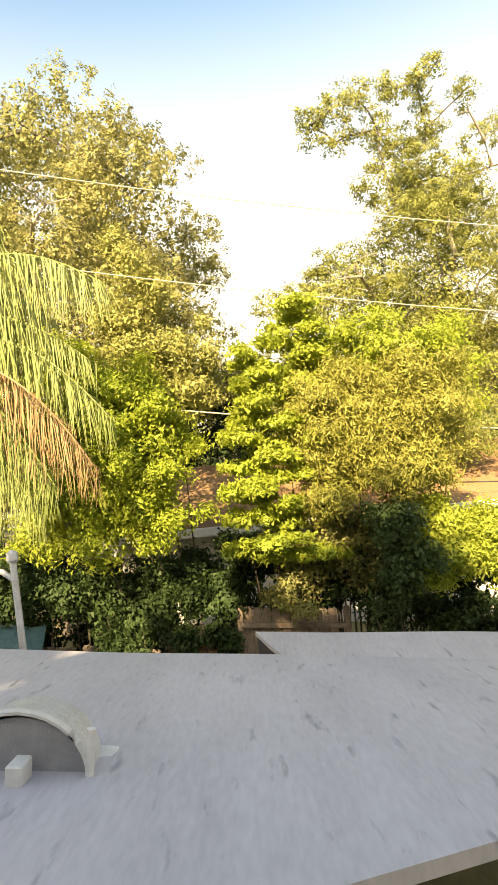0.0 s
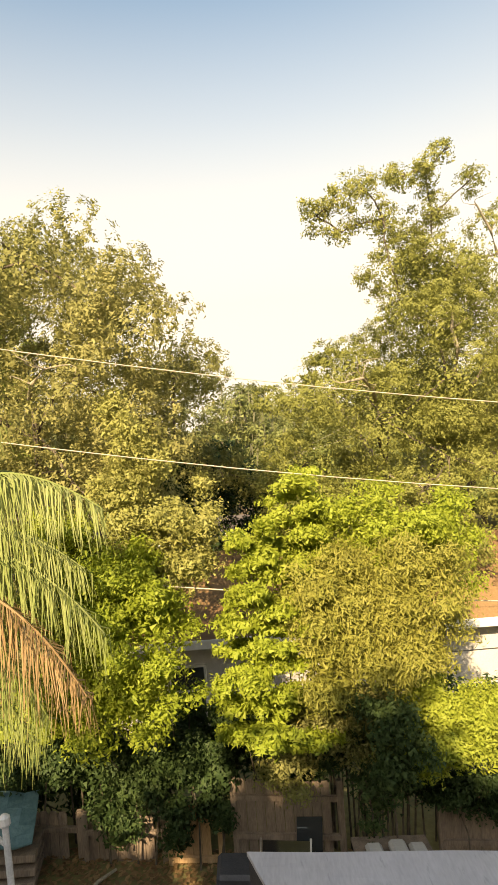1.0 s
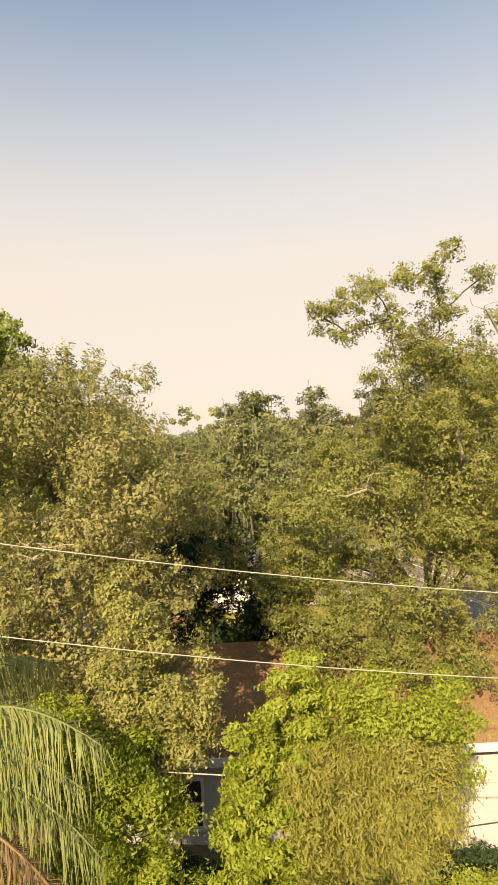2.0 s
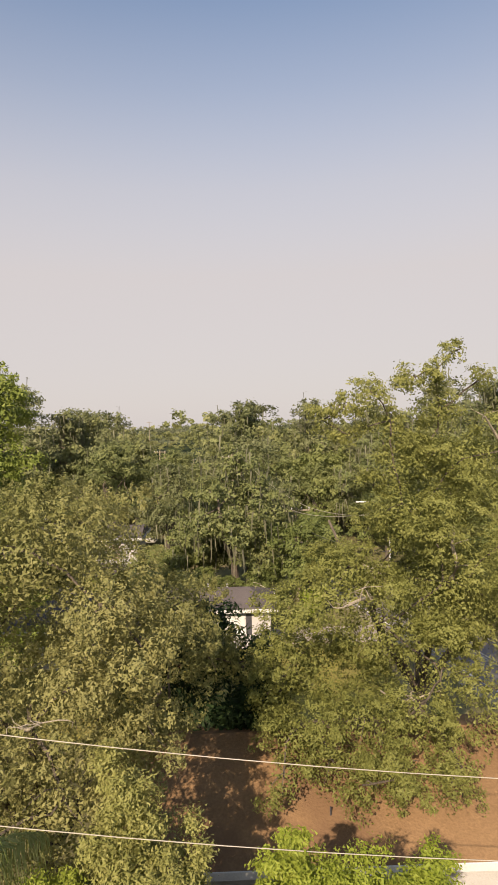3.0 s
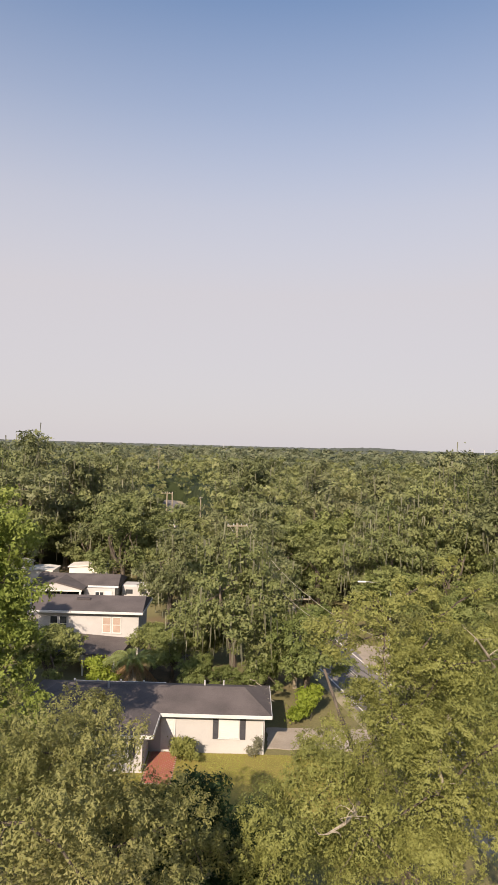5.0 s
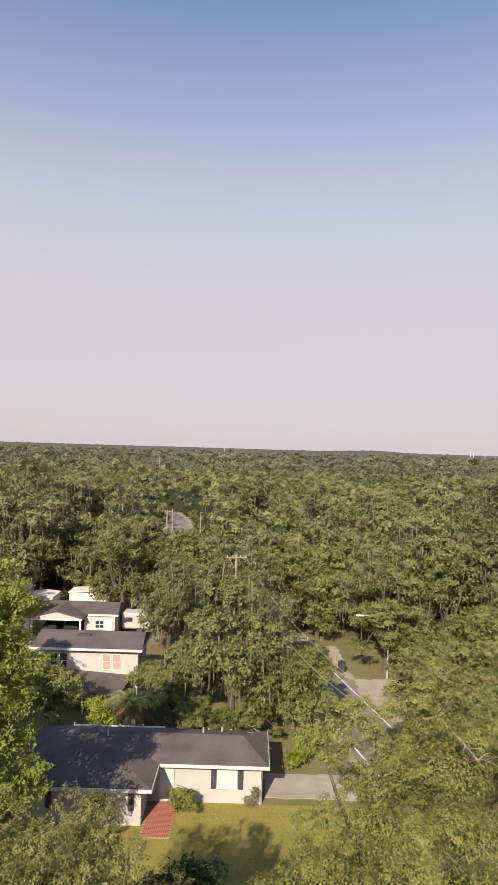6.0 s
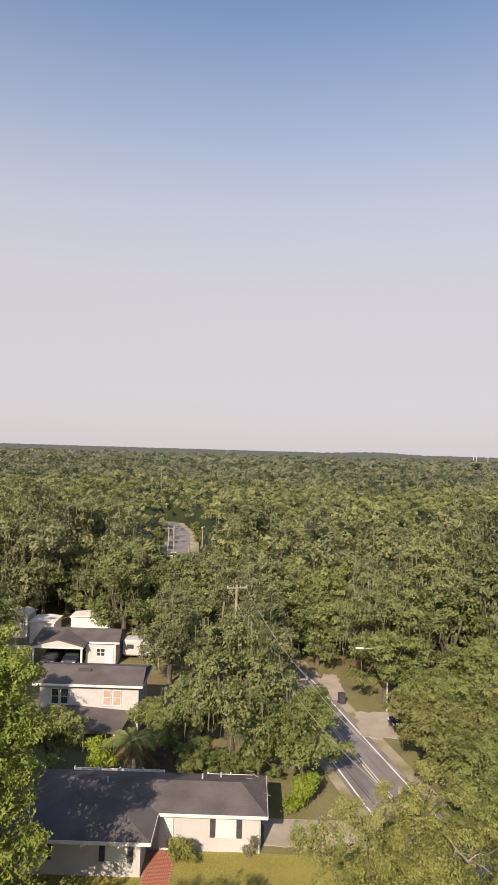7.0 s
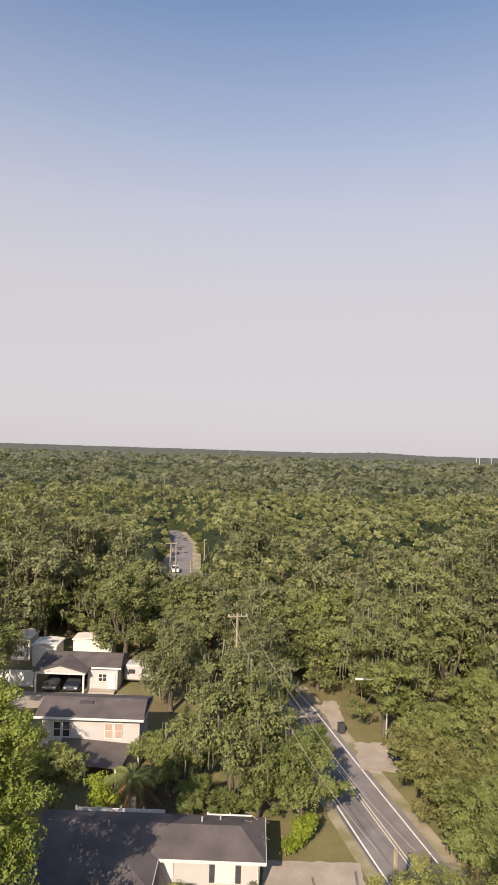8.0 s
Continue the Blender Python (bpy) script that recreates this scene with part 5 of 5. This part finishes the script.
RIGHT_LOBES = [(-0.1, 18.0, 4.5, 0.65, 0.6, 0.85), (1.8, 17.8, 4.4, 0.6, 0.6, 0.9), (2.6, 17.8, 4.5, 0.6, 0.5, 0.95), (4.0, 17.8, 4.4, 0.65, 0.6, 0.9), (0.2, 18.9, 5.2, 1.0, 0.9, 0.9), (-0.4, 19.7, 5.9, 0.9, 0.9, 0.8), (2.0, 18.6, 5.7, 1.0, 0.9, 0.9), (3.4, 18.5, 5.9, 0.9, 0.9, 0.9), (1.2, 20, 8.3, 1.7, 1.7, 1.5), (0.6, 20.5, 6.5, 1.6, 1.8, 1.5), (1.0, 19.5, 4.9, 1.1, 1.2, 1.3), (2.6, 19.3, 4.6, 0.9, 1.1, 1.6), (2.8, 20, 7.5, 1.9, 1.8, 1.7), (4.3, 19.2, 4.6, 0.9, 1.0, 1.4), (4.6, 20, 8.5, 1.9, 2, 1.9),
               (5.9, 19.6, 5.6, 1.5, 1.5, 2.0), (4.0, 20.2, 10.4, 1.6, 1.8, 1.4), (3.3, 20, 12.0, 0.8, 0.9, 0.8), (1.3, 19.6, 13.4, 0.6, 0.6, 0.6), (1.9, 19.5, 13.8, 0.65, 0.6, 0.45), (2.0, 19.8, 13.0, 0.5, 0.5, 0.5), (2.6, 19.8, 14.2, 0.75, 0.7, 0.5), (3.2, 20, 13.3, 0.8, 0.8, 0.8), (4.5, 20.8, 12.2, 1.4, 1.3, 1.2), (3.8, 20, 14.5, 0.75, 0.7, 0.5), (4.6, 20.3, 14.7, 0.6, 0.7, 0.6), (5.2, 20.3, 15.3, 0.45, 0.5, 0.45), (4.8, 20.6, 13.6, 0.8, 0.8, 0.8),
               (6.1, 20.5, 14.6, 0.6, 0.7, 0.6), (5.6, 21, 12, 1.9, 1.9, 1.5), (7, 21, 9.5, 2.2, 2.4, 2.2), (8.5, 21, 12.5, 2, 2, 1.8), (8.8, 20, 6.5, 2, 2, 2), (7, 23.3, 11.2, 2.2, 2.2, 1.4), (5.0, 23.6, 10.0, 2.2, 2.2, 1.5),
               (3.4, 23.4, 8.2, 1.9, 1.9, 1.4), (10.5, 24, 10.8, 2.5, 2.5, 2), (9.5, 26.5, 6.8, 2.2, 2.0, 1.5), (6.5, 26.5, 6.2, 2.2, 2.0, 1.4), (2.0, 20.2, 9.2, 1.3, 1.4, 1.0), (3.5, 20.0, 10.9, 1.0, 1.1, 0.9), (4.4, 19.6, 6.4, 1.3, 1.2, 1.4), (7.2, 19.6, 7.6, 1.4, 1.3, 1.6), (5.2, 22.0, 7.6, 2.0, 1.8, 1.6), (3.2, 22.0, 5.6, 1.5, 1.3, 1.5), (7.2, 22.4, 7.4, 1.9, 1.7, 1.8), (5.6, 24.5, 8.2, 2.2, 1.8, 1.5), (1.2, 22.2, 6.2, 1.5, 1.3, 1.2), (0.0, 21.0, 5.2, 1.0, 1.0, 1.0), (1.2, 18.4, 4.6, 0.9, 0.8, 1.1), (2.7, 18.2, 4.4, 0.9, 0.8, 1.2), (4.4, 18.2, 4.5, 0.8, 0.8, 1.0)]


def own_tree(seed, lobes, bx, by, h, count, leaf, sprig, mat, girth, label, moss=0, tufts=9, fine=0.9, spray=0.0, gap=None):
    bz = float(ground_z(bx, by))
    kind = tree_kind(seed, h, 1, 1, 1, count, leaf, sprig, mat, girth=girth, lobes=[(x - bx, y - by, z - bz, a, b, c) for x, y, z, a, b, c in lobes], low=-0.95, moss=moss, bark=BARK, tufts=tufts, fine=fine, spray=spray, gap=gap)
    return plant_tree(kind, bx, by, bz, label)


left_oak = own_tree(11, LEFT_LOBES, -5.6, 17.0, 11.5, 230000, 0.068, 0.07, LEAF_DRY, 0.24, "brownish-green live oak with open twiggy branches", spray=0.14, gap=(2.0, -0.45))
right_oak = own_tree(12, RIGHT_LOBES, 5.4, 25.2, 14.5, 260000, 0.074, 0.07, LEAF_OAK, 0.24, "large green live oak overhanging the brown roof", gap=(2.1, -0.48))


def bare_limb(tree, pts, r, label, twigs, seed):
    """A leafless pale limb with bent twigs, at places in the world."""
    rng = np.random.default_rng(seed)
    o = tree.matrix_world.translation
    pts = [Vector(p) - o for p in pts]
    bm = bmesh.new()
    tube(bm, pts, [r * (1 - 0.6 * i / (len(pts) - 1)) for i in range(len(pts))], 7)
    for _ in range(twigs):
        k = int(rng.integers(1, len(pts)))
        end = pts[k] + Vector((rng.uniform(-0.7, 0.7), rng.uniform(-0.5, 0.1), rng.uniform(-0.15, 0.45)))
        limb(bm, rng, pts[k], end, r * 0.24, r * 0.07, 5, 0.35)
    part("bare_limb", bm, BARK_PALE, tree, label)


bare_limb(right_oak, [(3.9, 20.4, 5.0), (3.75, 19.9, 5.5), (3.5, 19.4, 5.9), (3.0, 19.0, 6.05)], 0.13, "pale broken bare limb with split ends", 7, 1)
bare_limb(right_oak, [(4.85, 20.0, 9.0), (4.8, 19.4, 9.5), (4.62, 19.25, 10.1), (4.66, 19.2, 10.6)], 0.08, "pale bare upright limb", 4, 2)
bare_limb(right_oak, [(2.7, 20.4, 8.4), (2.4, 19.4, 8.7), (2.0, 18.6, 8.9), (1.5, 18.3, 8.8)], 0.07, "pale bare twiggy limb", 8, 3)
bare_limb(left_oak, [(-4.9, 13.8, 8.2), (-4.5, 12.9, 8.6), (-4.2, 12.7, 8.8)], 0.05, "thin pale bare twigs", 6, 6)
bare_limb(right_oak, [(6.6, 20.6, 12.4), (6.2, 20.0, 12.9), (5.7, 19.6, 13.5)], 0.06, "thin bare twigs in the crown", 6, 4)
OAK_A = tree_kind(1, 12, 4.7, 4.7, 17, 15000, 0.25, 0.2, LEAF_WOOD, base=0.0, moss=480, tufts=13, fine=0.9, gap=(2.7, -0.55))
OAK_B = tree_kind(2, 11, 5.2, 5.2, 14, 10500, 0.3, 0.22, LEAF_MID, base=0.0, gap=(2.7, -0.55))
OAK_E = tree_kind(6, 12, 5.2, 5.2, 14, 10500, 0.3, 0.22, LEAF_GREY, base=0.02, moss=260, gap=(2.7, -0.55))
OAK_G = tree_kind(9, 7.5, 4.8, 4.6, 13, 12500, 0.25, 0.17, LEAF_DRY, base=0.0, gap=(2.7, -0.55))
OAK_S = tree_kind(10, 12, 5.6, 5.0, 12, 7000, 0.7, 0.35, LEAF_WOOD, base=0.05)
OAK_F = tree_kind(7, 8, 4.6, 4.4, 12, 12500, 0.24, 0.17, LEAF_MID, base=0.0, gap=(2.7, -0.55))
OAK_C = tree_kind(3, 12.5, 5.4, 5.4, 14, 10500, 0.3, 0.22, LEAF_GREY, base=0.02, moss=220, gap=(2.7, -0.55))
OAK_D = tree_kind(5, 10.5, 5.4, 5.4, 14, 10500, 0.3, 0.22, LEAF_WOOD, base=0.0, gap=(2.7, -0.55))
LIME_A = tree_kind(4, 16.2, 5.0, 4.6, 18, 30000, 0.22, 0.16, LEAF_GREEN, base=0.12)
plant_tree(OAK_A, -1.6, 49.8, 0, "live oak hung with grey moss", 20, 1.06)
plant_tree(OAK_F, 3.9, 47.2, 0, "low rounded green oak beside the road", 80, 0.9)
LIME_LOBES = [(-12.0, 29.5, 15.2, 1.7, 1.7, 1.2), (-10.8, 29.2, 14.2, 1.4, 1.5, 1.3), (-13.6, 29.8, 14.6, 1.8, 1.8, 1.3), (-11.2, 29.0, 12.2, 1.6, 1.6, 1.4), (-12.8, 29.2, 12.4, 2.0, 1.8, 1.6), (-14.6, 29.8, 12.2, 2.0, 1.9, 1.6), (-11.4, 29.4, 10.2, 1.7, 1.7, 1.4), (-13.2, 28.8, 10.0, 2.0, 1.8, 1.6), (-15.4, 30.0, 9.6, 2.0, 2.0, 1.7), (-11.0, 29.2, 8.2, 1.7, 1.6, 1.3), (-12.8, 28.8, 7.8, 1.9, 1.8, 1.5), (-14.8, 29.4, 7.2, 2.0, 1.9, 1.6), (-10.3, 29.2, 6.2, 1.4, 1.5, 1.2), (-12.2, 29.0, 5.6, 1.8, 1.6, 1.4), (-14.0, 29.4, 4.9, 1.9, 1.7, 1.4), (-10.9, 28.8, 4.2, 1.4, 1.4, 1.1), (-12.6, 30.4, 13.6, 1.8, 1.8, 1.5), (-12.4, 30.6, 10.6, 2.0, 1.8, 1.6)]
own_tree(4, LIME_LOBES, -12.9, 29.8, 16.0, 44000, 0.17, 0.13, LEAF_GREEN, 0.3, "tall bright green tree beside the house")
plant_tree(LIME_A, -19.0, 46.5, 0, "bright green tree beside the white house", 130, 0.66)
plant_tree(OAK_F, -15.3, 48.3, 0, "rounded green tree behind the grey roof", 10, 0.64)
plant_tree(OAK_F, -6.3, 50.6, 0, "low dark green tree beside the feather palm", 60, 0.55)
for x, y, s in ((-4.2, 47.4, 0.42), (-1.9, 47.0, 0.36), (0.6, 47.6, 0.44)):
    plant_tree(OAK_F, x, y, 0, "low dark green shrub under the moss-hung oak", x * 70, s, name="shrub", category="shrub", group="shrubs behind the grey roof")
plant_tree(OAK_F, -8.3, 53.0, 0, "low green tree at the corner of the white house", 330, 0.52)
plant_tree(OAK_F, -3.9, 53.0, 0, "dark green tree behind the feather palm", 210, 0.75)
plant_tree(OAK_F, -0.4, 54.8, 0, "green tree beside the moss-hung oak", 300, 1.0)
plant_tree(OAK_F, 15.6, 42.2, 0, "olive oak overhanging the sandy verge", 40, 0.85)
plant_tree(OAK_G, 14.9, 47.4, 0, "olive-brown oak beside the road", 120, 0.8)
plant_tree(OAK_D, -16.5, 81.0, 0, "dense rounded green tree behind the carport house", 77, 1.15)
mid_rng = random.Random(4)
for yy in np.arange(46.0, 90.0, 7.2):
    for xx in np.arange(-44, 46, 7.2):
        x, y = xx + mid_rng.uniform(-1.7, 1.7), yy + mid_rng.uniform(-1.7, 1.7)
        k, a, s = mid_rng.choice((OAK_A, OAK_B, OAK_C, OAK_D, OAK_E, OAK_D)), mid_rng.uniform(0, 360), mid_rng.uniform(0.8, 1.15)
        off = x - float(road_x(y))
        if abs(x) > y * 0.45 + 6 or (y < 72 and -5.5 < off < 5.6 + 2.2 * (y > 54)):
            continue
        if x < -9.5 and y < 85 or (off < 0 and y < 57):
            continue
        if off > 0 and y < 66:
            k, s = (OAK_F, OAK_G)[int(a) % 2], s * 0.95
        plant_tree(k, x, y, 0, "spreading green live oak in the woods", a, s, group="oaks beside the road")
for x, y, k, s in ((21.5, 42, OAK_D, 0.8), (15.2, 45.5, OAK_G, 0.85), (14.2, 51.0, OAK_G, 0.8), (16.2, 55.6, OAK_F, 0.8), (13.4, 63.0, OAK_F, 0.95), (21.5, 49.5, OAK_G, 1.0), (16.0, 39.0, OAK_F, 0.8), (3.2, 76.0, OAK_D, 1.1), (8.5, 75.0, OAK_B, 1.05), (-29, 62, OAK_B, 1.0), (-31, 72, OAK_A, 1.0), (-25.5, 52, OAK_D, 0.9), (-37, 82, OAK_C, 1.1), (-33, 96, OAK_C, 1.5), (-41, 100, OAK_A, 1.6), (-26, 103, OAK_C, 1.35), (33, 78, OAK_A, 1.45), (40, 88, OAK_C, 1.5), (27, 84, OAK_B, 1.4), (34, 95, OAK_A, 1.5)):
    plant_tree(k, x, y, 0, "spreading green live oak", x * 20, s)
for x, y, k, s in ((-32.0, 88.0, OAK_C, 1.65), (-24.0, 100.0, OAK_E, 1.45), (-19.5, 90.0, OAK_C, 1.32), (-27.0, 92.0, OAK_E, 1.45), (-3.0, 104.0, OAK_C, 1.35), (16.5, 84.0, OAK_E, 1.4), (2.0, 93.0, OAK_E, 1.5), (10.0, 89.0, OAK_C, 1.42), (24.5, 77.0, OAK_C, 1.55), (32.0, 84.0, OAK_E, 1.65), (9.0, 96.0, OAK_E, 1.3), (20.5, 72.0, OAK_A, 1.4), (28.5, 68.0, OAK_C, 1.55)):
    plant_tree(k, x, y, 0, "tall mossy oak rising above the woods", x * 30, s, group="tall oaks of the skyline")
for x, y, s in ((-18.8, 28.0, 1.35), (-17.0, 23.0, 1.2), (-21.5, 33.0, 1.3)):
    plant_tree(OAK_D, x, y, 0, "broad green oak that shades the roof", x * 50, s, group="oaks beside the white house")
# the grove behind the camera, which shades the yard
for x, y, s in ((-12.5, -8.5, 1.33), (-4.2, -9.5, 1.35), (3.5, -8.5, 1.3), (10.5, -9.0, 1.33), (-8.4, -10.5, 1.38), (-0.4, -11.0, 1.38), (7.0, -11.0, 1.38), (-16.0, -10.0, 1.33)):
    plant_tree(OAK_S, x, y, 0, "tall dark green oak behind the yard", x * 30, s * 1.025, group="oaks behind the yard")

for x, y, s in ((-19.8, 123.0, 0.6), (-9.2, 131.0, 0.5), (-22.6, 149.0, 0.62), (-12.6, 156.0, 0.55), (-25.4, 171.0, 0.6), (-16.0, 176.0, 0.5)):
    plant_tree(OAK_F, x, y, 0, "low green tree at the edge of the distant road", x * 40, s, group="trees at the distant road")

# a bare tree and pale masts among the far woods
BARE = tree_kind(8, 13, 4.0, 4.0, 12, 300, 0.3, 0.4, LEAF_GREY, BARK_PALE, 0.3, 0.3)
plant_tree(BARE, -26.5, 134.0, 0, "bare pale-limbed tree among the woods", 40, 1.1)


def far_mast(x, y, h, r, label):
    t = thing("chimney_mast", pose(x, y, 0), label, "mast", "pale masts on the horizon")
    tube_part("shaft", GALV, t, [(0, 0, 0), (0, 0, h * 0.6), (0, 0, h)], [r, r * 0.9, r * 0.8], 10)
    tube_part("cap", GALV, t, [(0, 0, h), (0, 0, h + r)], [r * 1.1, r * 1.1], 10)


for x, y, h, r in ((425, 1180, 26, 0.8), (438, 1200, 25, 0.75), (480, 1250, 24, 0.7), (-62, 1500, 22, 0.7)):
    far_mast(x, y, h, r, "pale mast rising above the distant woods")
